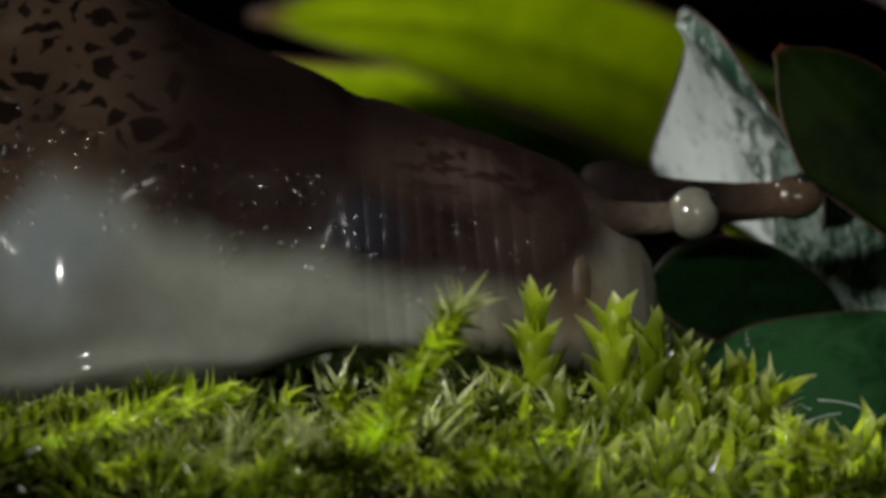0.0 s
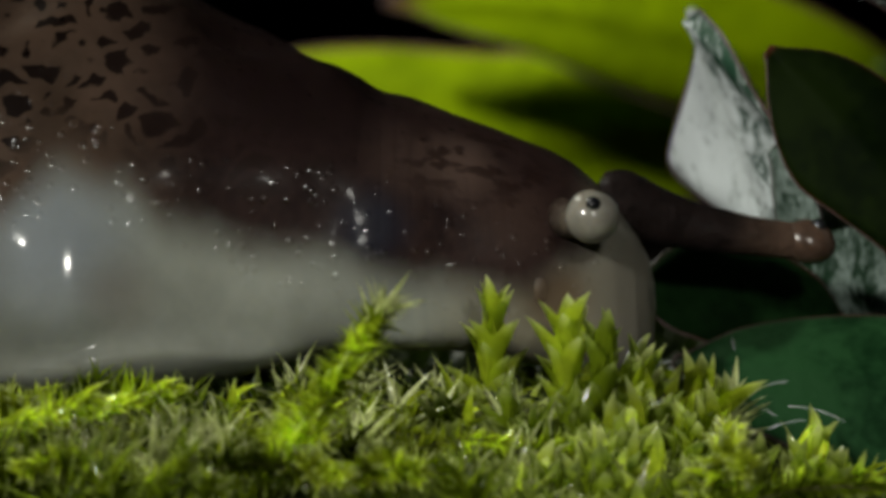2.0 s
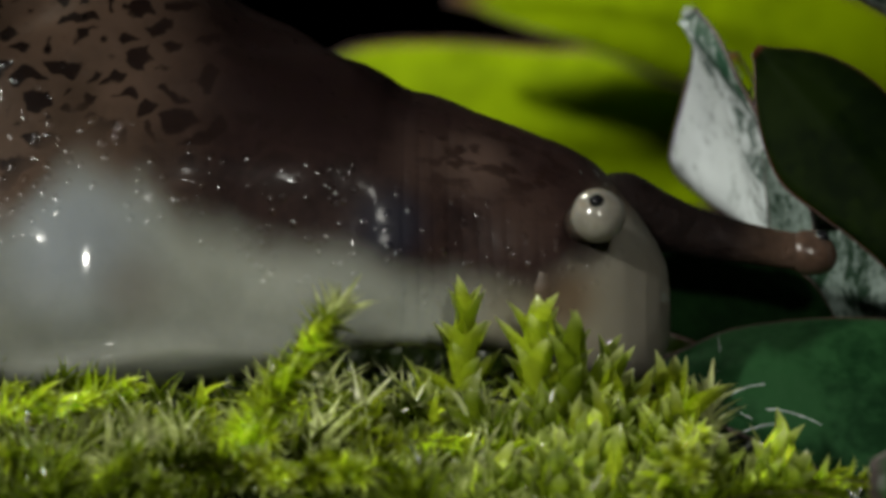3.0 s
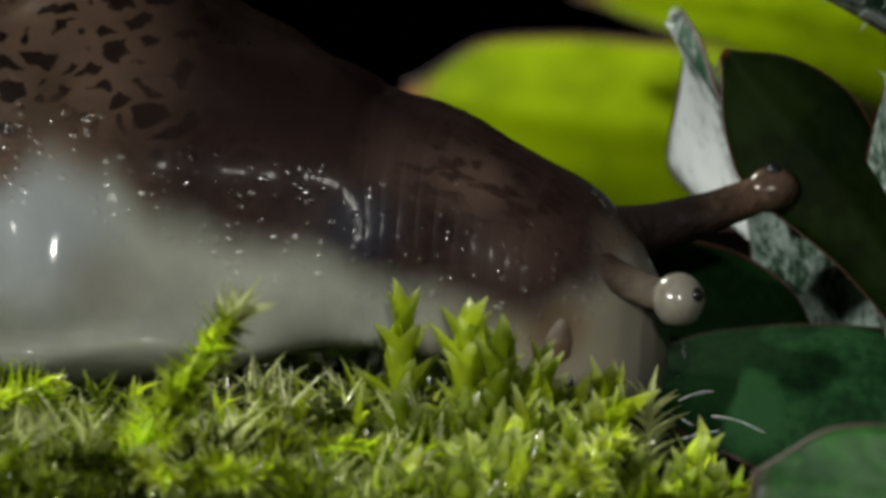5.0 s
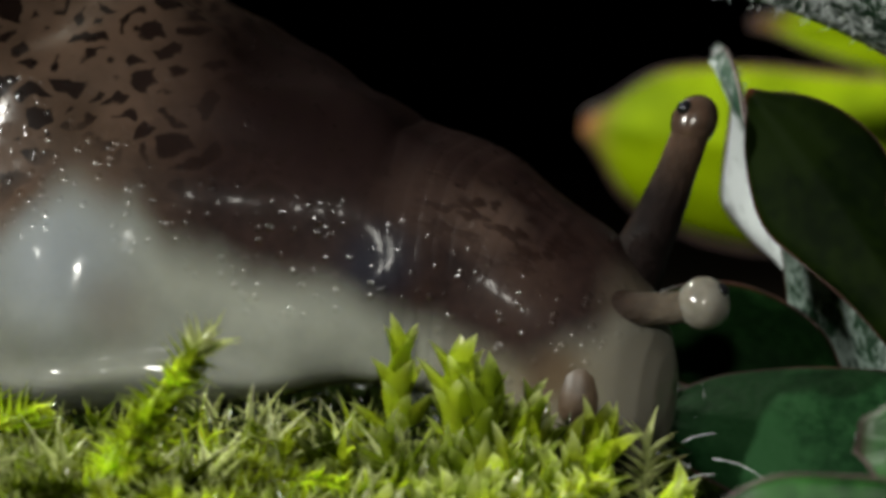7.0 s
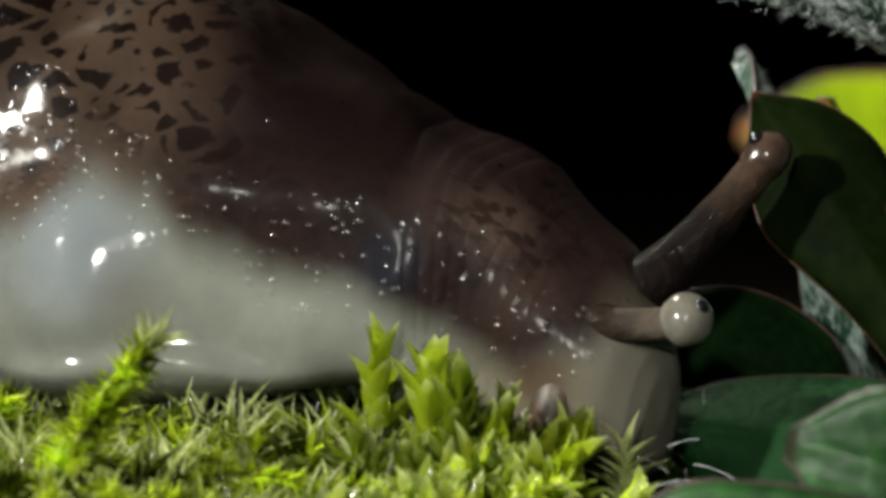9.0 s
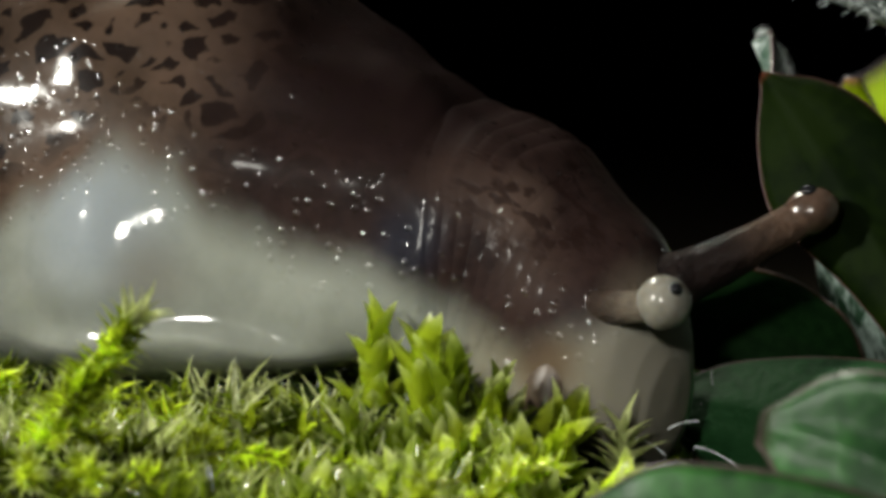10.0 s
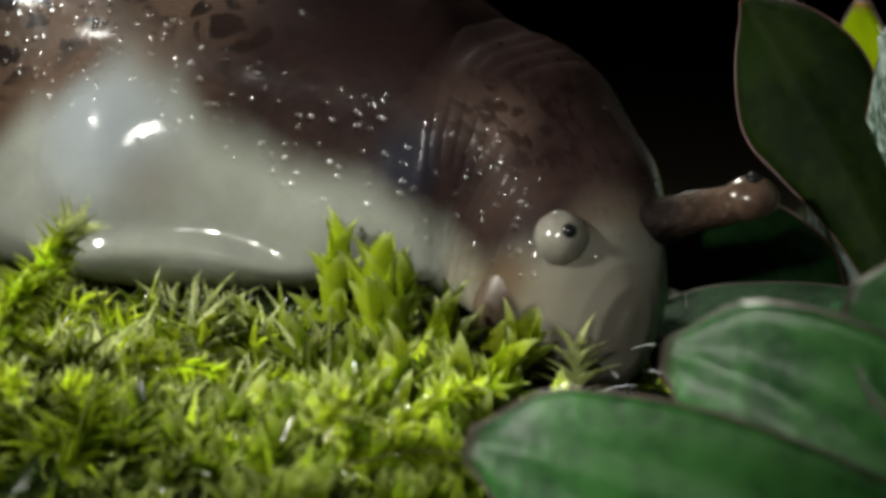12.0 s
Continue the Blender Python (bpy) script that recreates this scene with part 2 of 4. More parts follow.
    rough_zone = math_node(nt, "MULTIPLY", map_range(nt, over, -0.12, -0.03, 0.0, 1.0), map_range(nt, over, 0.10, 0.26, 1.0, 0.45))
    low = math_node(nt, "POWER", math_node(nt, "DIVIDE", vor2.outputs["Distance"], 0.42), 2.0)
    dome = math_node(nt, "SUBTRACT", 1.0, low, clamp=True)
    dome = math_node(nt, "MULTIPLY", dome, map_range(nt, cell.outputs[0], 0.25, 0.85, 0.0, 0.44))
    dome = math_node(nt, "MULTIPLY", dome, rough_zone)
    # the film of slime: beads on the tubercles, patches on the foot, thin elsewhere
    bead = map_range(nt, dome, 0.03, 0.12)
    pool = math_node(nt, "MULTIPLY", map_range(nt, noise_tex(nt, v, 900, 3), 0.45, 0.56), map_range(nt, over, -0.16, -0.05, 0.9, 0.0))
    wet = math_node(nt, "MULTIPLY", map_range(nt, noise_tex(nt, v, 620, 3), 0.50, 0.60), map_range(nt, over, 0.16, 0.26, 0.0, 0.8))
    pool = math_node(nt, "MAXIMUM", pool, math_node(nt, "MULTIPLY", wet, map_range(nt, sep.outputs[0], -0.9 * CM, -0.4 * CM, 1.0, 0.0)))
    film = math_node(nt, "ADD", math_node(nt, "MAXIMUM", bead, pool), 0.03, clamp=True)
    nt.links.new(film, b.inputs["Coat Weight"])
    height = math_node(nt, "ADD", dome, math_node(nt, "MULTIPLY", cloud, 0.25))
    height = math_node(nt, "SUBTRACT", height, math_node(nt, "MULTIPLY", furrow, 0.4))
    bump(nt, height, 0.35, 0.0001, b)
    coat = node(nt, "ShaderNodeBump", Strength=1.0, Distance=0.0001)
    nt.links.new(height, coat.inputs["Height"])
    nt.links.new(coat.outputs[0], b.inputs["Coat Normal"])
    return m


FOOT_LINE = [(-4.6, 0.10), (-1.9, 0.20), (-1.5, 0.30), (-1.25, 0.50), (-0.97, 0.67), (-0.8, 0.60), (-0.62, 0.47), (-0.25, 0.37), (0.15, 0.26), (0.48, 0.20), (0.62, 0.27), (0.80, 0.42), (1.1, 0.42)]
# the fourth patch, on the mantle front, is its dark brown plus painted shade
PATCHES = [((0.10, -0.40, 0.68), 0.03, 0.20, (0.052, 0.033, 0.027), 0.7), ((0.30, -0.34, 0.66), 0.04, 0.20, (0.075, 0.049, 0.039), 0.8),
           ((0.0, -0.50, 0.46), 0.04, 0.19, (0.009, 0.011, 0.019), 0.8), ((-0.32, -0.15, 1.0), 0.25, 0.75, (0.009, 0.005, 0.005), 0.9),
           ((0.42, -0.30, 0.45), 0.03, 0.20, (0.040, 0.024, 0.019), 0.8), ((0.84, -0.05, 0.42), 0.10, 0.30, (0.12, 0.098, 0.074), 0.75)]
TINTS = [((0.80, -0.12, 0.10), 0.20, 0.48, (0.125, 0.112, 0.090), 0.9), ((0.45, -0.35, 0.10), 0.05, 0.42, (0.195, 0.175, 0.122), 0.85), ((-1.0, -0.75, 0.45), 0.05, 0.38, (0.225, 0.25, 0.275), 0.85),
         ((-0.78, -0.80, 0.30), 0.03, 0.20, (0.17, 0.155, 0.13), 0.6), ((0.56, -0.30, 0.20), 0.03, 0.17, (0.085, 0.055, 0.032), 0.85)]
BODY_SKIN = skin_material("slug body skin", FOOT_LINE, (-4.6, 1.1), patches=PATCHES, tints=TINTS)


def stalk_material(name, base, tip, x0, x1):
    """Stalk skin that pales from base to tip."""
    m, nt, b, out = material(name)
    v = coords(nt)
    sep = nt.nodes.new("ShaderNodeSeparateXYZ")
    nt.links.new(v, sep.inputs[0])
    n = noise_tex(nt, v, 1500, 4)
    low = ramp(nt, n, [(0.3, tuple(c * 0.6 for c in base)), (0.7, base)])
    high = ramp(nt, n, [(0.3, tuple(c * 0.7 for c in tip)), (0.7, tip)])
    nt.links.new(mix_colour(nt, map_range(nt, sep.outputs[0], x0 * CM, x1 * CM), low, high), b.inputs["Base Color"])
    b.inputs["Roughness"].default_value = 0.7
    b.inputs["Specular IOR Level"].default_value = 0.03
    b.inputs["Coat Weight"].default_value = 0.07
    b.inputs["Coat Roughness"].default_value = 0.06
    b.inputs["Subsurface Weight"].default_value = 0.4
    b.inputs["Subsurface Radius"].default_value = (1.0, 0.7, 0.5)
    b.inputs["Subsurface Scale"].default_value = 0.0006
    rough = bump(nt, noise_tex(nt, v, 4200, 2), 0.7, 0.00015, b)
    nt.links.new(rough, b.inputs["Coat Normal"])
    return m


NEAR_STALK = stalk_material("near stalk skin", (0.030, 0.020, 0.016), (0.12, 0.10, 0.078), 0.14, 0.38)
# the far stalk's brown is toned down for the head's shadow on it
FAR_STALK = stalk_material("far stalk skin darkened as shade", (0.011, 0.0075, 0.007), (0.075, 0.047, 0.033), 0.35, 0.64)
TIP_SKIN = plain_material("pinkish tentacle tip", (0.05, 0.031, 0.022), (0.085, 0.053, 0.038), 0.2, 1500, 0.3, 0.4)
BULB_SKIN = plain_material("pale tentacle bulb", (0.15, 0.14, 0.12), (0.21, 0.20, 0.172), 0.14, 1200, 0.2, 0.6)
LIP_SKIN = plain_material("pale lip skin", (0.12, 0.112, 0.095), (0.18, 0.17, 0.15), 0.2, 600, 0.3, 0.4)
FEELER_SKIN = plain_material("brown feeler skin", (0.055, 0.036, 0.022), (0.095, 0.064, 0.041), 0.45, 1500, 0.3, 0.3)
EYE = plain_material("black eye spot", (0.004, 0.004, 0.005), (0.01, 0.01, 0.012), 0.15, 3000)
WATER = bpy.data.materials.new("water")
WATER.use_nodes = True
WATER.node_tree.nodes["Principled BSDF"].inputs["Transmission Weight"].default_value = 1.0
WATER.node_tree.nodes["Principled BSDF"].inputs["Roughness"].default_value = 0.02
WATER.node_tree.nodes["Principled BSDF"].inputs["IOR"].default_value = 1.33


# ---- mesh helpers (all sizes below in centimetres) ----
def mesh_of(name, verts, faces, mat, smooth=True, uvs=None):
    me = bpy.data.meshes.new(name)
    me.from_pydata((np.asarray(verts, float) * CM).tolist(), [], [list(map(int, f)) for f in faces])
    me.materials.append(mat)
    if smooth:
        me.polygons.foreach_set("use_smooth", np.ones(len(me.polygons), bool))
    if uvs is not None:
        layer = me.uv_layers.new(name="UVMap")
        idx = np.empty(len(me.loops), np.int32)
        me.loops.foreach_get("vertex_index", idx)
        layer.data.foreach_set("uv", np.asarray(uvs, np.float32)[idx].ravel())
    me.update()
    return me


def part(name, me, parent, label="", m=None, kind=""):
    ob = new(name, me)
    ob.parent = parent
    if m is not None:
        ob.matrix_basis = m
    return tagged(ob, label=label, kind=kind)


def thing(name, label, category, at=(0, 0, 0), group="", kind=""):
    ob = new(name)
    ob.empty_display_size = 0.002
    ob.location = [c * CM for c in at]
    return tagged(ob, label, category, group, kind)


def bezier(points, t):
    p = [np.array(q, float) for q in points]
    while len(p) > 1:
        p = [a * (1 - t) + b * t for a, b in zip(p, p[1:])]
    return p[0]


def tube(points, radii, n=8, cap=True):
    """Verts and faces of a round tube through the points."""
    pts = np.array(points, float)
    tan = np.gradient(pts, axis=0)
    tan /= np.linalg.norm(tan, axis=1)[:, None] + 1e-12
    side = np.cross(tan[0], (0.3, 0.2, 1.0))
    verts, faces = [], []
    for i, (p, d, r) in enumerate(zip(pts, tan, radii)):
        side = side - d * (side @ d)
        side /= np.linalg.norm(side) + 1e-12
        up = np.cross(d, side)
        for k in range(n):
            a = 2 * math.pi * k / n
            verts.append(p + r * (math.cos(a) * side + math.sin(a) * up))
    for i in range(len(pts) - 1):
        for k in range(n):
            a, b = i * n + k, i * n + (k + 1) % n
            faces.append((a, b, b + n, a + n))
    if cap:
        faces.append(tuple(range(n))[::-1])
        faces.append(tuple(range((len(pts) - 1) * n, len(pts) * n)))
    return verts, faces


def blade(spine, across, widths, cup=0.15, wave=0.02, thick=0.02, n=30, m=14, seed=0, curl=0.0):
    """A leaf blade with two skins: spine from base to tip, half-widths along it, cupped across."""
    rnd = random.Random(seed)
    ph = [rnd.uniform(0, 6.28) for _ in range(4)]
    ts = np.linspace(0, 1, n)
    sp = np.array([bezier(spine, t) for t in ts])
    tan = np.gradient(sp, axis=0)
    tan /= np.linalg.norm(tan, axis=1)[:, None]
    wx, wy = np.linspace(0, 1, len(widths)), np.array(widths, float)
    top, bottom, left, right, uv = [], [], [], [], []
    for i, t in enumerate(ts):
        ac = np.array(across, float)
        ac = ac - tan[i] * (ac @ tan[i])
        ac /= np.linalg.norm(ac)
        nor = np.cross(tan[i], ac)
        # smooth width along the spine
        k = t * (len(widths) - 1)
        j = min(int(k), len(widths) - 2)
        f = k - j
        p0, p1, p2, p3 = wy[max(j - 1, 0)], wy[j], wy[j + 1], wy[min(j + 2, len(widths) - 1)]
        w = 0.5 * (2 * p1 + (p2 - p0) * f + (2 * p0 - 5 * p1 + 4 * p2 - p3) * f * f + (3 * p1 - p0 - 3 * p2 + p3) * f ** 3)
        w = max(w, 0.002)
        w_l = w * (1 + 0.05 * math.sin(9 * t + ph[0]))
        w_r = w * (1 + 0.05 * math.sin(8 * t + ph[1]))
        for q in np.linspace(-1, 1, m):
            ww = w_l if q < 0 else w_r
            h = cup * w * q * q - 0.10 * w * math.exp(-(q / 0.12) ** 2) + wave * math.sin(6 * t + 3 * q + ph[2]) * abs(q)
            h += 0.004 * math.sin(14 * abs(q) + 22 * t) * w
            p = sp[i] + ac * q * ww + nor * h
            th = thick * (1 - 0.75 * abs(q) ** 3) * 0.5
            top.append(p + nor * th)
            bottom.append(p - nor * th)
            uv.append((max(t ** 6, abs(q) ** 6 * 0.97), 0.5 + q / 2))
            if q == -1:
                left.append(p)
            elif q == 1:
                right.append(p)
    c = len(top)
    faces = []
    for i in range(n - 1):
        for j in range(m - 1):
            a = i * m + j
            faces.append((a, a + 1, a + m + 1, a + m))
            faces.append((c + a, c + a + m, c + a + m + 1, c + a + 1))
    edge = [j for j in range(m)] + [i * m + m - 1 for i in range(1, n)] + [(n - 1) * m + j for j in range(m - 2, -1, -1)] + [i * m for i in range(n - 2, 0, -1)]
    for a, b in zip(edge, edge[1:] + edge[:1]):
        faces.append((b, a, c + a, c + b))
    return top + bottom, faces, uv + uv, left + right[::-1], sp, (top, m)


def hairs(base_points, normals, length, lean, width, seed=1, count=1500):
    """Thin tapering hairs, three sided, standing on given points."""
    rnd = np.random.RandomState(seed)
    verts, faces = [], []
    for _ in range(count):
        i = rnd.randint(len(base_points))
        p = np.array(base_points[i]) + rnd.normal(0, 0.006, 3)
        d = np.array(normals[i]) + np.array(lean) + rnd.normal(0, 0.45, 3)
        d /= np.linalg.norm(d)
        le = length * rnd.uniform(0.4, 1.3)
        s = np.cross(d, rnd.normal(0, 1, 3))
        s /= np.linalg.norm(s)
        u = np.cross(d, s)
        bend = rnd.normal(0, 0.25, 3) * le
        o = len(verts)
        for f, r in ((0, 1), (0.55, 0.7)):
            c = p + d * le * f + bend * f * f
            for a in (0, 2.09, 4.19):
                verts.append(c + width * r * (math.cos(a) * s + math.sin(a) * u))
        verts.append(p + d * le + bend)
        for a in range(3):
            b = (a + 1) % 3
            faces += [(o + a, o + b, o + 3 + b, o + 3 + a), (o + 3 + a, o + 3 + b, o + 6)]
    return verts, faces


def leaf_thing(name, label, blades, mat, rim, rim_r, group="", stalk=None, hair=None, category="leaf", vein=VEIN, specks=()):
    """A leaf: each blade with its margin and midrib, its stalk, its hairs."""
    ob = thing(name, label, category, blades[0]["spine"][0], group)
    base = np.array(blades[0]["spine"][0], float)
    for b in blades:
        v, f, uv, edge, sp, (top, m) = blade(**b)
        one = part("blade", mesh_of("blade", np.array(v) - base, f, mat, uvs=uv), ob)
        ev, ef = tube(np.array(edge) - base, [rim_r] * len(edge), 6)
        part("margin", mesh_of("margin", ev, ef, rim), one, "thin reddish margin")
        if vein:
            vv, vf = tube(sp - base, np.linspace(rim_r * 1.5, rim_r * 0.4, len(sp)), 6)
            part("midrib", mesh_of("midrib", vv, vf, vein), one)
        if hair:
            t = np.array(top)
            n = len(t) // m
            g = t.reshape(n, m, 3)
            nor = np.cross(np.gradient(g, axis=0), np.gradient(g, axis=1)).reshape(-1, 3)
            nor /= np.linalg.norm(nor, axis=1)[:, None] + 1e-12
            side = hair.get("side", 1)
            inner = np.array([k for k in range(len(t)) if 2 <= k % m < m - 2])
            t, nor = t[inner], nor[inner]
            hv, hf = hairs(t + nor * (0.0 if side > 0 else -b.get("thick", 0.02)), nor * side, hair["length"], hair["lean"], hair["width"], hair.get("seed", 3), hair["count"])
            part("hairs", mesh_of("hairs", np.array(hv) - base, hf, HAIR), one, "fine white hairs", kind="stuff")
    if stalk:
        pts = [bezier(stalk, t) for t in np.linspace(0, 1, 14)]
        sv, sf = tube(np.array(pts) - base, np.linspace(0.07, 0.045, 14), 10)
        part("stalk", mesh_of("stalk", sv, sf, vein or VEIN), ob)
    for s, j, r in specks:
        at = top[int(s * (len(top) // m - 1)) * m + j]
        me = bpy.data.meshes.new("speck")
        bm = bmesh.new()
        bmesh.ops.create_icosphere(bm, subdivisions=2, radius=r * CM)
        bmesh.ops.scale(bm, vec=(1, 0.4, 0.9), verts=bm.verts)
        bm.to_mesh(me)
        bm.free()
        me.materials.append(BLACK)
        part("speck", me, ob, "black speck", pose(*[(a - c) * CM for a, c in zip(at, base)]))
    return ob


# ---- ground ----
def build_ground():
    near = np.arange(-9, 9.01, 0.22)
    far = np.array([12, 18, 30, 60, 150, 500, 2000, 8000.0])
    line = np.concatenate([-far[::-1], near, far])
    verts = []
    for y in line:
        for x in line:
            d = max(abs(x), abs(y))
            z = -0.30 + 0.10 * noise.noise((x * 1.3, y * 1.3, 2.0)) + 0.05 * noise.noise((x * 5, y * 5, 7.0)) if d < 9.1 else -0.45
            verts.append((x, y, z))
    n = len(line)
    faces = [(i * n + j, i * n + j + 1, (i + 1) * n + j + 1, (i + 1) * n + j) for i in range(n - 1) for j in range(n - 1)]
    ob = new("ground", mesh_of("ground", verts, faces, SOIL))
    tagged(ob, "dark wet soil under moss and leaves", "soil", kind="structure")


build_ground()

# ---- moss ----
def moss_leaf_arrays(fold=0.8, bend=0.38, profile=((0.0, 0.5), (0.25, 1.0), (0.55, 0.74), (0.8, 0.34))):
    """A pointed, keeled moss leaf of unit length along y, unit half-width along x."""
    v = []
    for s, w in profile:
        z = -bend * s * s
        v += [(-w, s, z + fold * w * 0.16), (0, s, z), (w, s, z + fold * w * 0.16)]
    v.append((0, 1.0, -bend))
    f = []
    for i in (0, 3, 6):
        f += [(i, i + 1, i + 4, i + 3), (i + 1, i + 2, i + 5, i + 4)]
    f += [(9, 10, 12), (10, 11, 12)]
    return np.array(v, float), f


LEAF_V, LEAF_F = moss_leaf_arrays()
BROAD_V, _ = moss_leaf_arrays(1.1, 0.10, ((0.0, 0.6), (0.3, 1.0), (0.62, 0.86), (0.86, 0.42)))
LEAF_UV = np.stack([LEAF_V[:, 1], 0.5 + LEAF_V[:, 0] / 2], axis=1)


def leaf_frames(rnd, foot, height, lean, curl, count, length, width, low, high, start=0.1, taper=0.6):
    """Places, frames and sizes of the leaves that wind up a moss stem."""
    out = []
    lean_v = np.array([lean[0], lean[1], 0.0])
    for k in range(count):
        s = start + (1 - start) * (k + rnd.uniform(-0.3, 0.3)) / max(count - 1, 1)
        s = min(max(s, 0.0), 1.0)
        at = np.array(foot) + np.array([0, 0, height * s]) + lean_v * (s ** curl) * height
        up = np.array([0, 0, 1.0]) + lean_v * curl * (s ** max(curl - 1, 0))
        up /= np.linalg.norm(up)
        a = 2.39996 * k + rnd.uniform(-0.3, 0.3)
        side = np.cross(up, (math.cos(a), math.sin(a), 0.1))
        side /= np.linalg.norm(side)
        outw = np.cross(side, up)
        ang = radians(low + (high - low) * s + rnd.uniform(-10, 10))
        d = math.cos(ang) * up + math.sin(ang) * outw
        nor = np.cross(side, d)
        le = length * (1 - (1 - taper) * s) * rnd.uniform(0.8, 1.2)
        out.append((at, side, d, nor, le, width * rnd.uniform(0.85, 1.15)))
    return out


def leaves_mesh(name, frames, mat, shape=LEAF_V):
    vs = np.empty((len(frames), len(LEAF_V), 3))
    for i, (at, side, d, nor, le, w) in enumerate(frames):
        nor = -nor if i % 4 else nor
        vs[i] = at + shape[:, :1] * w * side + shape[:, 1:2] * le * d + shape[:, 2:] * le * nor
    k = len(LEAF_V)
    faces = [[a + i * k for a in f] for i in range(len(frames)) for f in LEAF_F]
    return mesh_of(name, vs.reshape(-1, 3), faces, mat, uvs=np.tile(LEAF_UV, (len(frames), 1)))


def stem_points(foot, height, lean, curl, n=7):
    return [np.array(foot) + np.array([lean[0] * s ** curl * height, lean[1] * s ** curl * height, height * s]) for s in np.linspace(0, 1, n)]


def bare(x, y):
    """Ground that leaves cover, where little moss grows."""
    return (x > 0.70 and y > -0.45) or (x > 1.15 and y < -0.95) or (x > 1.6)


def arch_frames(rnd, foot, heading, reach, rise, count, length, width):
    """Leaves along a shoot that arches out from its foot; also the points of its stem."""
    pts = [np.array(foot) + np.array([math.cos(heading) * reach * s, math.sin(heading) * reach * s, rise * math.sin(s * 1.9)]) for s in np.linspace(0, 1, 7)]
    out = []
    for k in range(count):
        s = k / count
        at = np.array([np.interp(s, np.linspace(0, 1, 7), [p[i] for p in pts]) for i in range(3)])
        up = np.array([math.cos(heading) * reach, math.sin(heading) * reach, rise * 1.9 * math.cos(s * 1.9)])
        up /= np.linalg.norm(up)
        a = 2.39996 * k + rnd.uniform(-0.4, 0.4)
        side = np.cross(up, (math.cos(a), 0.3, math.sin(a)))
        side /= np.linalg.norm(side)
        outw = np.cross(side, up)
        ang = radians(rnd.uniform(40, 72) - 25 * s)
        d = math.cos(ang) * up + math.sin(ang) * outw
        out.append((at, side, d, np.cross(side, d), length * rnd.uniform(0.7, 1.25) * (1 - 0.35 * s), width * rnd.uniform(0.8, 1.2)))
    return out, pts


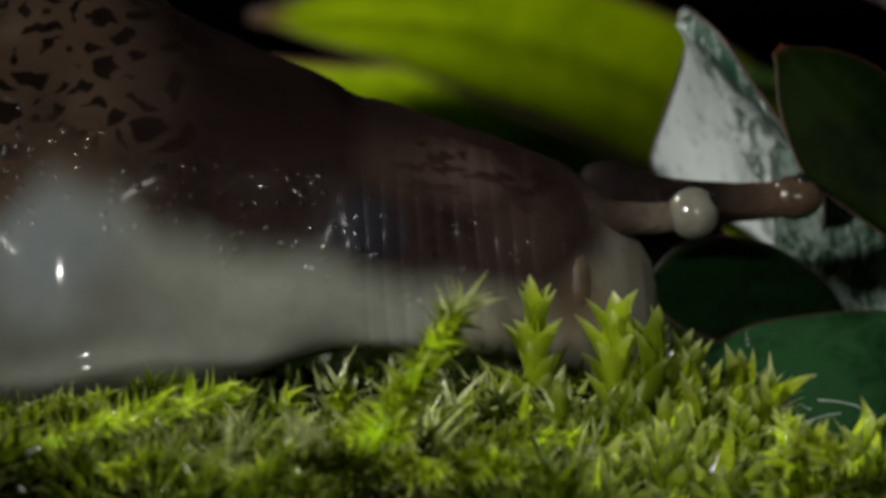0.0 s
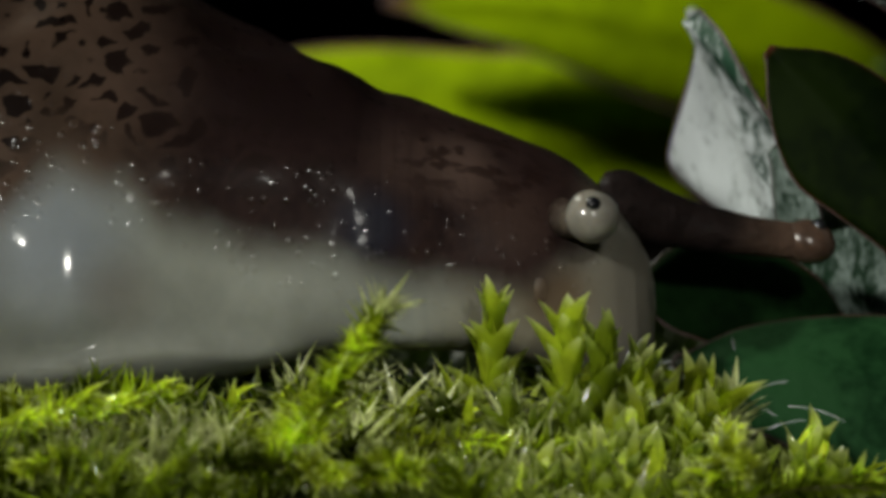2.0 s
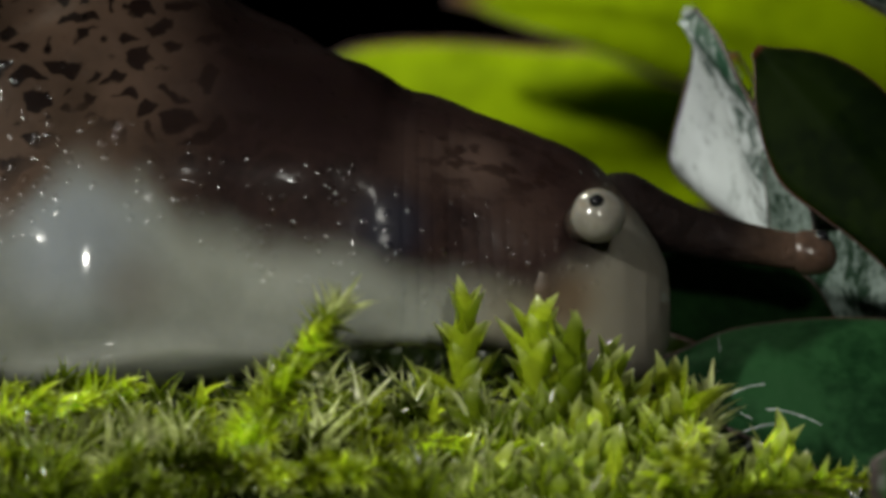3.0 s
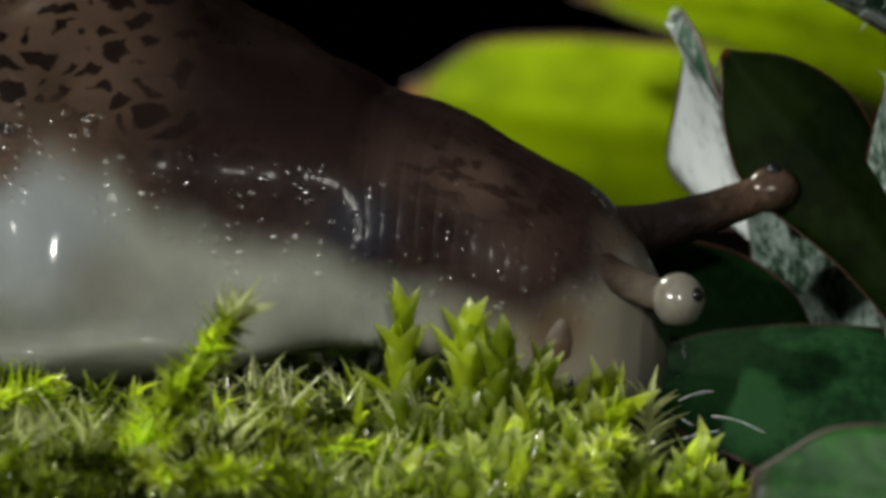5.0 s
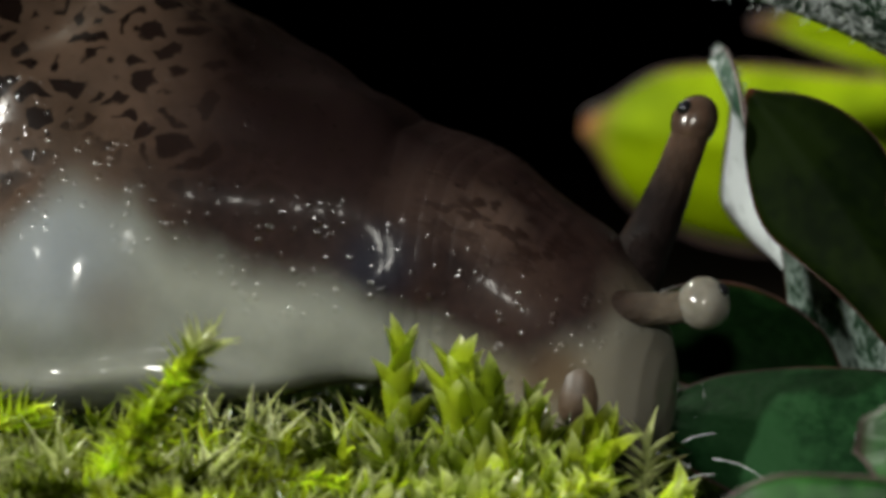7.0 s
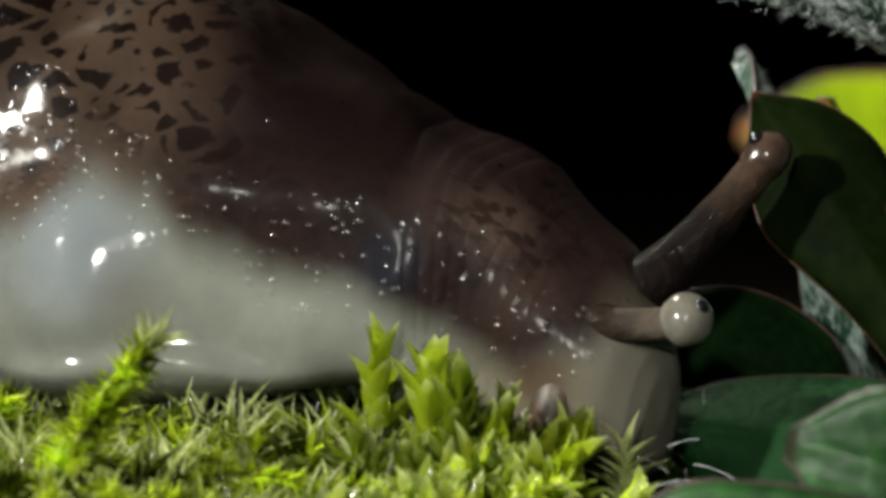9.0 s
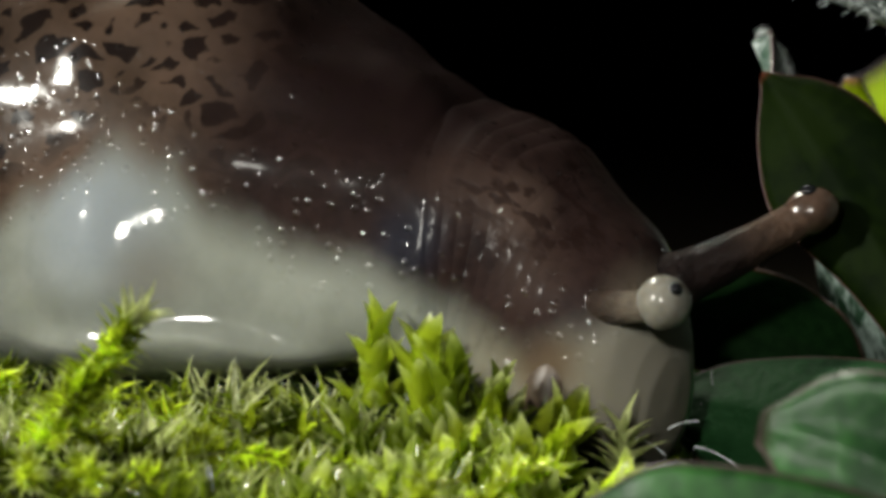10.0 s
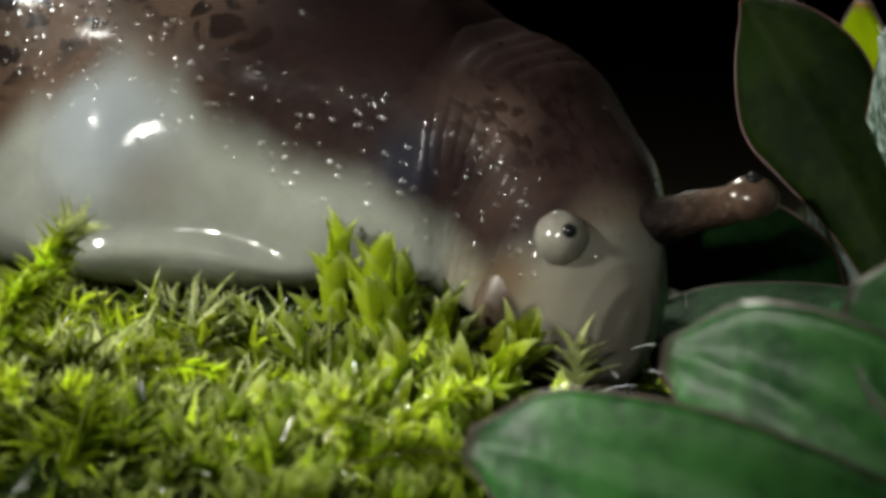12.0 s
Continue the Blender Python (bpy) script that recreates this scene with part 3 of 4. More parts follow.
def carpet():
    rnd = random.Random(11)
    sets = {"moss": [], "light": [], "dark": [], "pale": [], "broad": [], "broad_moss": []}
    stems_v, stems_f = [], []

    def add_stem(pts, r):
        v, f = tube(pts, np.linspace(r, r * 0.4, len(pts)), 4)
        o = len(stems_v)
        stems_v.extend(v)
        stems_f.extend([[a + o for a in q] for q in f])

    # a low layer that closes the ground; deep-moss shade is in its dark colour
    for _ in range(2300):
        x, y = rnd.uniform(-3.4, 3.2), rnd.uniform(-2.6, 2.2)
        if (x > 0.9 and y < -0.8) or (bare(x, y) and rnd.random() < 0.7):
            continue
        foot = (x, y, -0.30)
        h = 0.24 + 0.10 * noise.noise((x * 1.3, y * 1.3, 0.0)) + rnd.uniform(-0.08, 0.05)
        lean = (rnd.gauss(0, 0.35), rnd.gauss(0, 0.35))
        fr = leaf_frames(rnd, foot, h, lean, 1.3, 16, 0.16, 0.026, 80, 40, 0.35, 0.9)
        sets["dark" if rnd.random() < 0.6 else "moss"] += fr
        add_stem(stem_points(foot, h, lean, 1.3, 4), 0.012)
    # feathery shoots that arch over it
    for _ in range(330):
        x, y = rnd.uniform(-2.6, 1.5), rnd.uniform(-1.15, 0.45)
        if bare(x, y) or (x > -0.1 and y > -0.9 and rnd.random() < 0.8):
            continue
        if noise.noise((x * 2.2, y * 2.2, 8.0)) < -0.05 and rnd.random() < 0.8:
            continue
        base = -0.08 + 0.16 * noise.noise((x * 1.6, y * 1.6, 4.0)) + (0.10 if x < -0.4 else 0.0) + rnd.uniform(-0.06, 0.06)
        if y > 0.1:
            base = min(base, 0.02)
        heading = rnd.gauss(0.15, 0.9) + (math.pi if rnd.random() < 0.25 else 0)
        fr, pts = arch_frames(rnd, (x, y, base), heading, rnd.uniform(0.4, 0.85), rnd.uniform(0.12, 0.28), 120, 0.105, 0.016)
        patch = noise.noise((x * 1.2 + 5, y * 1.2, 1.0))
        if y < -1.1 and rnd.random() < 0.7:
            patch = -1
        sets["light" if patch > -0.25 else "moss"] += fr
        add_stem([(x, y, -0.3)] + pts, 0.007)
    # upright rosettes of broad leaves, and pale stars of needles
    for _ in range(150):
        x, y = rnd.uniform(-0.15, 1.05), rnd.uniform(-1.5, 0.15)
        if bare(x, y):
            continue
        top = 0.36 + 0.24 * min(y, 0.0) - 0.10 * abs(x - 0.4) + 0.10 * noise.noise((x * 3, y * 3, 9.0)) + rnd.uniform(-0.10, 0.04)
        lean = (rnd.gauss(0.05, 0.16), rnd.gauss(-0.05, 0.16))
        fr = leaf_frames(rnd, (x, y, -0.28), top + 0.12, lean, 1.2, rnd.randint(13, 19), 0.27, 0.050, 58, 8, 0.40, 0.9)
        sets["broad" if y > -0.8 and rnd.random() < 0.7 else "broad_moss"] += fr
        add_stem(stem_points((x, y, -0.28), top + 0.12, lean, 1.2, 4), 0.012)
    for _ in range(165):
        x, y = rnd.uniform(-2.2, 0.25), rnd.uniform(-1.4, 0.2)
        if bare(x, y):
            continue
        h = 0.36 + 0.10 * noise.noise((x * 2, y * 2, 9.0)) + rnd.uniform(-0.08, 0.06) + (0.06 if y > -0.4 else 0.0)
        lean = (rnd.gauss(0.08, 0.22), rnd.gauss(-0.05, 0.2))
        fr = leaf_frames(rnd, (x, y, -0.25), h, lean, 1.2, 30, 0.21, 0.013, 95, 15, 0.6, 1.0)
        sets[rnd.choice(("light", "pale", "moss", "pale")) if y > -1.0 else "moss"] += fr
        add_stem(stem_points((x, y, -0.25), h, lean, 1.2, 4), 0.012)
    # short tufts on which the slug rests, and low moss farther back
    for _ in range(700):
        x, y = rnd.uniform(-3.2, 0.7), rnd.uniform(0.12, 1.15)
        h = rnd.uniform(0.44, 0.56)
        fr = leaf_frames(rnd, (x, y, -0.28), h, (rnd.gauss(0, 0.15), rnd.gauss(0, 0.15)), 1.2, 16, 0.15, 0.026, 85, 60, 0.45, 0.9)
        # many tufts are coloured dark, as the shade under the slug
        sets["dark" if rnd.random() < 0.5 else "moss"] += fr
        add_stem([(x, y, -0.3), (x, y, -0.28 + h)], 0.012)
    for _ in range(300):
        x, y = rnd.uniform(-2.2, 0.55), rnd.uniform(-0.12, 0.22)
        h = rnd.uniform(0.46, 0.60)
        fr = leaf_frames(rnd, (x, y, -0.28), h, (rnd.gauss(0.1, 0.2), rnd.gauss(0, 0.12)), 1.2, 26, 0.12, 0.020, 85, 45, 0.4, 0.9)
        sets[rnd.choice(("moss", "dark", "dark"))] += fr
        add_stem([(x, y, -0.3), (x, y, -0.28 + h * 0.9)], 0.012)
    for _ in range(110):
        x, y = rnd.uniform(-2.2, -0.05), rnd.uniform(-0.45, -0.12)
        h = rnd.uniform(0.42, 0.60) + 0.10 * noise.noise((x * 4, y * 4, 3.0))
        fr = leaf_frames(rnd, (x, y, -0.28), h, (rnd.gauss(0.1, 0.25), rnd.gauss(-0.1, 0.15)), 1.2, 30, 0.11, 0.017, 85, 35, 0.45, 0.9)
        sets[rnd.choice(("moss", "light", "light"))] += fr
        add_stem([(x, y, -0.3), (x, y, -0.28 + h * 0.9)], 0.012)
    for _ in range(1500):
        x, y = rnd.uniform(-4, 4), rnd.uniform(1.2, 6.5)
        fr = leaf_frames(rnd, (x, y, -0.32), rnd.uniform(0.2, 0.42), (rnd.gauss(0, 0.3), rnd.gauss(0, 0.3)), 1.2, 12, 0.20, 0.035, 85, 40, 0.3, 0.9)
        # far moss is all coloured dark, as unlit ground
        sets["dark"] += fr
    ob = thing("moss_carpet", "dense carpet of wet yellow-green moss on soil", "moss", kind="stuff")
    part("leaves", leaves_mesh("leaves", sets["moss"], MOSS), ob, kind="stuff")
    part("leaves", leaves_mesh("leaves", sets["light"], MOSS_LIGHT), ob, "bright yellow-green leaves", kind="stuff")
    part("leaves", leaves_mesh("leaves", sets["dark"], MOSS_SHADE), ob, "leaves coloured dark as the shade deep in the moss", kind="stuff")
    part("leaves", leaves_mesh("leaves", sets["pale"], MOSS_PALE), ob, "pale wet leaves", kind="stuff")
    part("leaves", leaves_mesh("leaves", sets["broad"], MOSS_LIGHT, BROAD_V), ob, "broad bright leaves", kind="stuff")
    part("leaves", leaves_mesh("leaves", sets["broad_moss"], MOSS, BROAD_V), ob, "broad green leaves", kind="stuff")
    part("stems", mesh_of("stems", stems_v, stems_f, STEM), ob, kind="stuff")


carpet()
LEAF_MESHES = {}


def moss_plant(label, tip, height, lean, count, length, width, low, high, mat, seed, start=0.4, curl=1.3, taper=0.85, broad=False):
    """One moss plant, its stem and every leaf, with the tip at a given place."""
    rnd = random.Random(seed)
    foot = (tip[0] - lean[0] * height, tip[1] - lean[1] * height, tip[2] - height)
    ob = thing("moss_plant", label, "moss", foot, "moss plants beside the slug")
    pts = stem_points((0, 0, 0), height, lean, curl, 9)
    v, f = tube(pts, np.linspace(0.018, 0.006, 9), 6)
    part("stem", mesh_of("stem", v, f, STEM), ob)
    key = (mat.name, broad)
    if key not in LEAF_MESHES:
        LEAF_MESHES[key] = mesh_of("leaf", (BROAD_V if broad else LEAF_V) * 100, LEAF_F, mat, uvs=LEAF_UV)
    for at, side, d, nor, le, w in leaf_frames(rnd, (0, 0, 0), height * 0.93, lean, curl, count, length, width, low, high, start, taper):
        m = Matrix(
            [[side[i] * w * CM, d[i] * le * CM, -nor[i] * le * CM, at[i] * CM] for i in range(3)] + [[0, 0, 0, 1]])
        part("leaf", LEAF_MESHES[key], ob, m=m)
    return ob


def feathery_shoot(label, tip, foot, count, length, width, mat, seed, tip_mat=None, low=66, high=36):
    """A long bottle-brush shoot; its fine leaves are one part."""
    rnd = random.Random(seed)
    tip, foot = np.array(tip, float), np.array(foot, float)
    ob = thing("moss_shoot", label, "moss", foot, "feathery moss shoots")
    h = tip[2] - foot[2]
    lean = (tip - foot)[:2] / h
    pts = stem_points((0, 0, 0), h, lean, 1.15, 12)
    v, f = tube(pts, np.linspace(0.020, 0.008, 12), 7)
    part("stem", mesh_of("stem", v, f, STEM), ob)
    fr = leaf_frames(rnd, (0, 0, 0), h, lean, 1.15, count, length, width, low, high, 0.05, 0.9)
    part("leaves", leaves_mesh("leaves", fr, mat), ob, kind="stuff")
    if tip_mat:
        fr = [q for q in leaf_frames(rnd, (0, 0, 0), h * 1.02, lean, 1.15, 34, length * 1.3, width * 0.55, 40, 12, 0.90, 1.0)]
        part("tip_leaves", leaves_mesh("tip_leaves", fr, tip_mat), ob, "pale whitish tip leaves", kind="stuff")
    return ob


def build_moss_plants():
    feathery_shoot("upright feathery yellow-green moss shoot with whitish tip", (-0.235, -1.12, 0.62), (-0.60, -1.2, 0.02), 260, 0.12, 0.018, MOSS_LIGHT, 5, MOSS_PALE, 78, 42)
    feathery_shoot("leaning moss shoot with pale wet tip", (-0.72, -1.56, 0.31), (-0.98, -1.6, -0.1), 120, 0.09, 0.017, MOSS, 6, MOSS_PALE)
    feathery_shoot("low arching feathery moss shoot", (-0.92, -0.62, 0.38), (-1.75, -0.8, 0.10), 300, 0.13, 0.018, MOSS_LIGHT, 7)
    feathery_shoot("low brownish feathery moss shoot", (-1.1, -1.05, 0.38), (-1.9, -1.2, 0.12), 300, 0.12, 0.018, MOSS_LIGHT, 8)
    wide = "broad-leaved bright green moss plant under the slug's head"
    for i, (tip, h, lean, n, le, w, mat) in enumerate((
            ((0.07, 0.00, 0.52), 0.62, (-0.02, 0.0), 15, 0.22, 0.040, MOSS_LIGHT),
            ((0.32, -0.16, 0.50), 0.66, (0.02, 0.0), 17, 0.22, 0.044, MOSS_LIGHT),
            ((0.21, -0.12, 0.18), 0.42, (-0.05, -0.1), 14, 0.18, 0.036, MOSS_LIGHT),
            ((0.43, -0.22, 0.42), 0.60, (0.08, 0.0), 15, 0.21, 0.042, MOSS),
            ((0.52, -0.10, 0.36), 0.55, (0.1, 0.0), 15, 0.20, 0.040, MOSS),
            ((0.14, -0.30, 0.24), 0.48, (-0.1, 0.0), 15, 0.20, 0.038, MOSS),
            ((0.34, -0.40, 0.20), 0.45, (0.05, -0.1), 16, 0.20, 0.040, MOSS),
            ((0.60, -0.30, 0.20), 0.45, (0.1, -0.1), 16, 0.19, 0.040, MOSS))):
        moss_plant(wide, tip, h, lean, n + 3, le * 1.15, w * 1.05, 60, 8, mat, 20 + i, 0.45, 1.3, 0.95, True)
    star = "pale star-shaped moss tuft with needle leaves"
    for i, (tip, h, lean, n, le, w, mat) in enumerate((
            ((-0.11, -0.31, 0.12), 0.40, (0.1, -0.1), 30, 0.20, 0.012, MOSS_PALE),
            ((-0.30, -0.42, 0.10), 0.36, (0.0, -0.2), 26, 0.18, 0.013, MOSS_LIGHT),
            ((0.85, 0.18, 0.30), 0.50, (0.02, 0.0), 34, 0.15, 0.014, MOSS_PALE),
            ((-0.36, 0.02, 0.30), 0.42, (0.1, 0.0), 22, 0.16, 0.012, MOSS_PALE),
            ((-0.05, -0.12, 0.30), 0.42, (0.15, 0.0), 24, 0.18, 0.014, MOSS_LIGHT),
            ((-0.55, -0.25, 0.22), 0.40, (0.1, 0.0), 26, 0.16, 0.014, MOSS_LIGHT),
            ((-0.85, -0.15, 0.24), 0.40, (0.1, 0.0), 26, 0.16, 0.015, MOSS_LIGHT),
            ((0.75, -0.55, 0.08), 0.36, (0.0, -0.1), 22, 0.16, 0.024, MOSS),
            ((1.05, -0.35, 0.10), 0.36, (0.1, -0.1), 26, 0.18, 0.016, MOSS))):
        moss_plant(star, tip, h, lean, n, le, w, 85, 15, mat, 40 + i, 0.55, 1.2, 1.0)


build_moss_plants()


def drops():
    """Beads of water caught in the moss."""
    rnd = random.Random(77)
    me = bpy.data.meshes.new("water_drops")
    bm = bmesh.new()
    for _ in range(260):
        x, y = rnd.uniform(-1.7, 0.9), rnd.uniform(-1.6, 0.15)
        z = 0.12 + 0.10 * noise.noise((x * 1.6, y * 1.6, 4.0)) + rnd.uniform(-0.08, 0.10)
        bmesh.ops.create_icosphere(bm, subdivisions=2, radius=rnd.uniform(0.004, 0.010) * CM, matrix=Matrix.Translation((x * CM, y * CM, z * CM)))
    # a wet knot of leaves beside the foot
    for _ in range(45):
        at = (-0.37 + rnd.gauss(0, 0.06), -0.08 + rnd.gauss(0, 0.05), 0.25 + rnd.gauss(0, 0.07))
        bmesh.ops.create_icosphere(bm, subdivisions=2, radius=rnd.uniform(0.007, 0.016) * CM, matrix=Matrix.Translation([c * CM for c in at]))
    for f in bm.faces:
        f.smooth = True
    bm.to_mesh(me)
    bm.free()
    me.materials.append(WATER)
    tagged(new("water_drops", me), "tiny clear beads of water hanging in moss", "water", kind="stuff")


drops()


# ---- leaves of the plants behind and before the slug ----
def build_leaves():
    far = "yellow-green leaves behind the slug"
    leaf_thing("broad_leaf", "broad translucent yellow-green leaf with pinkish tip, lit through", [
        dict(spine=[(1.74, 10.60, 1.12), (0.53, 10.44, 0.57), (-0.74, 10.44, 0.75), (-1.94, 10.49, 0.94)], across=(0.12, 0.25, 0.9), widths=[0.06, 0.23, 0.35, 0.42, 0.47, 0.52, 0.54, 0.55, 0.54, 0.48, 0.36, 0.06], cup=0.12, wave=0.04, thick=0.03, n=44, seed=2)],
        YELLOW, PINK_RIM, 0.012, far, stalk=[(1.74, 10.60, 1.12), (2.63, 10.60, 1.18), (3.26, 10.49, -0.45)])
    leaf_thing("broad_leaf", "arching yellow-green leaf with reddish tip above the other leaf", [
        dict(spine=[(2.63, 10.70, -0.09), (1.68, 10.28, 1.33), (0.42, 10.18, 1.54), (-0.95, 10.33, 1.52)], across=(0.1, 0.25, 0.9), widths=[0.08, 0.32, 0.42, 0.46, 0.46, 0.42, 0.36, 0.26, 0.17, 0.02], cup=0.15, wave=0.03, thick=0.03, n=40, seed=4)],
        YELLOW, PINK_RIM, 0.012, far, stalk=[(2.63, 10.70, -0.09), (2.95, 10.81, -0.09), (3.37, 10.81, -0.45)])
    leaf_thing("felted_leaf", "silvery white felted leaf, upright and pointed, beside the slug's feelers", [
        dict(spine=[(1.08, 1.74, 0.66), (1.00, 1.70, 0.98), (0.88, 1.68, 1.25), (0.71, 1.70, 1.5)], across=(0.37, -0.93, 0.0), widths=[0.14, 0.44, 0.57, 0.58, 0.51, 0.39, 0.22, 0.02], cup=-0.12, wave=0.05, thick=0.03, seed=5)],
        SILVER, PINK_RIM, 0.008, hair=dict(length=0.035, lean=(-0.1, 0, 1.0), width=0.0014, count=2600, side=1), vein=None, stalk=[(1.08, 1.74, 0.68), (1.4, 1.9, 0.4), (1.5, 1.9, -0.36)])
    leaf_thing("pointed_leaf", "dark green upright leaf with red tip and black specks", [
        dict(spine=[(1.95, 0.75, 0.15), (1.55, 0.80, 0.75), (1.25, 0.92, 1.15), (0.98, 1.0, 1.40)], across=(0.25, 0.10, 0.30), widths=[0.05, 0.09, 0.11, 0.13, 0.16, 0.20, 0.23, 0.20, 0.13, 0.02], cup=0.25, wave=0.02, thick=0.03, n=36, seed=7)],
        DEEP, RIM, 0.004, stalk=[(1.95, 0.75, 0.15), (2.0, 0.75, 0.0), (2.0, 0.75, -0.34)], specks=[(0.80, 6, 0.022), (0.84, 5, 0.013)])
    leaf_thing("hairy_leaf", "dark green leaf with white hairs arching overhead", [
        dict(spine=[(2.6, 0.7, 0.2), (2.3, 0.8, 1.35), (1.7, 1.0, 1.8), (0.80, 1.05, 1.76)], across=(0.3, -0.75, 0.6), widths=[0.1, 0.4, 0.5, 0.48, 0.38, 0.22, 0.02], cup=0.15, wave=0.03, thick=0.03, seed=8)],
        GREY_FELT, PINK_RIM, 0.010, hair=dict(length=0.05, lean=(-0.2, -0.2, 0.1), width=0.0018, count=700, side=-1), stalk=[(2.6, 0.7, 0.2), (2.7, 0.7, 0.0), (2.7, 0.7, -0.35)])
    leaf_thing("hairy_leaf", "wet green leaf lying on the moss before the slug, thinly haired", [
        dict(spine=[(2.4, 0.85, -0.1), (1.8, 0.85, 0.30), (1.1, 0.80, 0.30), (0.66, 0.98, 0.33)], across=(0.0, 0.6, 0.8), widths=[0.1, 0.25, 0.31, 0.34, 0.33, 0.29, 0.24, 0.17, 0.02], cup=0.18, wave=0.03, thick=0.03, n=36, seed=9)],
        DULL, RIM, 0.005, hair=dict(length=0.12, lean=(-0.3, -0.2, 0.1), width=0.0025, count=300, side=1), stalk=[(2.4, 0.85, 0.0), (2.5, 0.85, -0.1), (2.6, 0.85, -0.35)])
    leaf_thing("hairy_leaf", "upright dark green leaf with white felt", [
        dict(spine=[(1.97, 1.0, -0.1), (1.74, 0.9, 0.5), (1.62, 0.85, 1.0), (1.55, 0.82, 1.32)], across=(0.9, -0.3, 0.1), widths=[0.10, 0.20, 0.25, 0.26, 0.24, 0.18, 0.10, 0.02], cup=0.2, wave=0.03, thick=0.03, n=30, seed=15)],
        FELT, RIM, 0.006, hair=dict(length=0.07, lean=(-0.3, 0.0, 0.3), width=0.0014, count=420, side=1), stalk=[(1.97, 1.0, -0.1), (2.0, 1.0, -0.2), (2.0, 1.0, -0.36)])
    leaf_thing("hairy_leaf", "grey-green felted leaf behind the eye stalks", [
        dict(spine=[(1.62, 1.5, -0.1), (1.42, 1.45, 0.45), (1.22, 1.4, 0.80), (1.0, 1.35, 1.04)], across=(0.8, -0.25, 0.5), widths=[0.04, 0.14, 0.24, 0.28, 0.27, 0.21, 0.12, 0.02], cup=0.2, wave=0.03, thick=0.03, n=30, seed=17)],
        FELT, RIM, 0.005, hair=dict(length=0.05, lean=(-0.3, 0.0, 0.3), width=0.0014, count=700, side=1), stalk=[(1.62, 1.5, -0.1), (1.66, 1.5, -0.2), (1.68, 1.5, -0.36)])
    leaf_thing("round_leaf", "small green leaf with red margin, coloured dark for shade", [
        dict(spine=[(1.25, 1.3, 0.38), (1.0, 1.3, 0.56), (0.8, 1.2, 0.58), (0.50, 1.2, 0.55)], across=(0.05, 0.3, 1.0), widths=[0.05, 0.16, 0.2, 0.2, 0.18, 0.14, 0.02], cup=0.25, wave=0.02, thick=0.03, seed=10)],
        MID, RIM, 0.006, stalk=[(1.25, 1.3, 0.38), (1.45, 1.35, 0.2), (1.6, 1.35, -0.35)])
    leaf_thing("broad_leaf", "small pale yellow-green leaf with pinkish tip behind the dark leaf", [
        dict(spine=[(1.05, 2.35, 0.55), (0.95, 2.34, 0.85), (0.85, 2.32, 1.15), (0.86, 2.30, 1.36)], across=(0.9, 0.1, -0.3), widths=[0.04, 0.06, 0.08, 0.09, 0.10, 0.10, 0.08, 0.03], cup=0.2, wave=0.02, thick=0.025, n=30, seed=21)],
        YELLOW, PINK_RIM, 0.006, stalk=[(1.05, 2.35, 0.55), (1.15, 2.4, 0.3), (1.3, 2.4, -0.36)])
    leaf_thing("lobed_leaf", "dull green lobed leaf with purplish margins before the moss", [
        dict(spine=[(3.2, -1.2, -0.30), (2.7, -1.4, -0.05), (2.0, -1.5, 0.22), (1.36, -1.5, 0.24)], across=(0.0, 0.25, 1.0), widths=[0.10, 0.18, 0.22, 0.24, 0.25, 0.25, 0.25, 0.245, 0.23, 0.19, 0.05], cup=-0.2, wave=0.02, thick=0.04, n=44, seed=11),
        dict(spine=[(3.2, -1.15, -0.25), (2.8, -1.25, 0.15), (2.3, -1.2, 0.45), (1.76, -1.12, 0.50)], across=(0.25, 0.35, 0.9), widths=[0.08, 0.18, 0.24, 0.27, 0.28, 0.28, 0.27, 0.25, 0.20, 0.05], cup=-0.2, wave=0.02, thick=0.04, n=36, seed=12),
        dict(spine=[(3.2, -1.0, -0.2), (3.0, -1.05, 0.4), (2.7, -1.05, 0.6), (2.28, -1.1, 0.70)], across=(0.3, 0.35, 0.9), widths=[0.08, 0.18, 0.24, 0.27, 0.28, 0.28, 0.27, 0.25, 0.20, 0.05], cup=-0.2, wave=0.02, thick=0.04, n=36, seed=13)],
        GREEN, PINK_RIM, 0.006, hair=dict(length=0.020, lean=(-0.2, -0.2, 0.4), width=0.0010, count=450, side=1), stalk=[(3.2, -1.15, -0.25), (3.3, -1.2, -0.3), (3.4, -1.2, -0.36)])


def build_fibres():
    """Dry pale fibres caught between moss and leaves."""
    rnd = random.Random(31)
    for x, y, z, le in ((0.92, 0.25, 0.24, 0.16), (1.02, 0.15, 0.20, 0.12), (1.12, 0.30, 0.22, 0.2), (0.97, 0.40, 0.30, 0.12)):
        ob = thing("dry_fibre", "thin pale plant fibre caught between moss and leaf", "fibre", (x, y, z), "fibres between moss and leaves")
        a, b = rnd.uniform(-0.6, 0.6), rnd.uniform(-0.3, 0.5)
        pts = [(le * (s - 0.5) * math.cos(a), le * (s - 0.5) * math.sin(a), le * ((s - 0.5) * b + 0.25 * s * (1 - s))) for s in np.linspace(0, 1, 9)]
        v, f = tube(pts, np.linspace(0.0016, 0.0009, 9), 6)
        part("strand", mesh_of("strand", v, f, HAIR), ob)


build_leaves()
build_fibres()


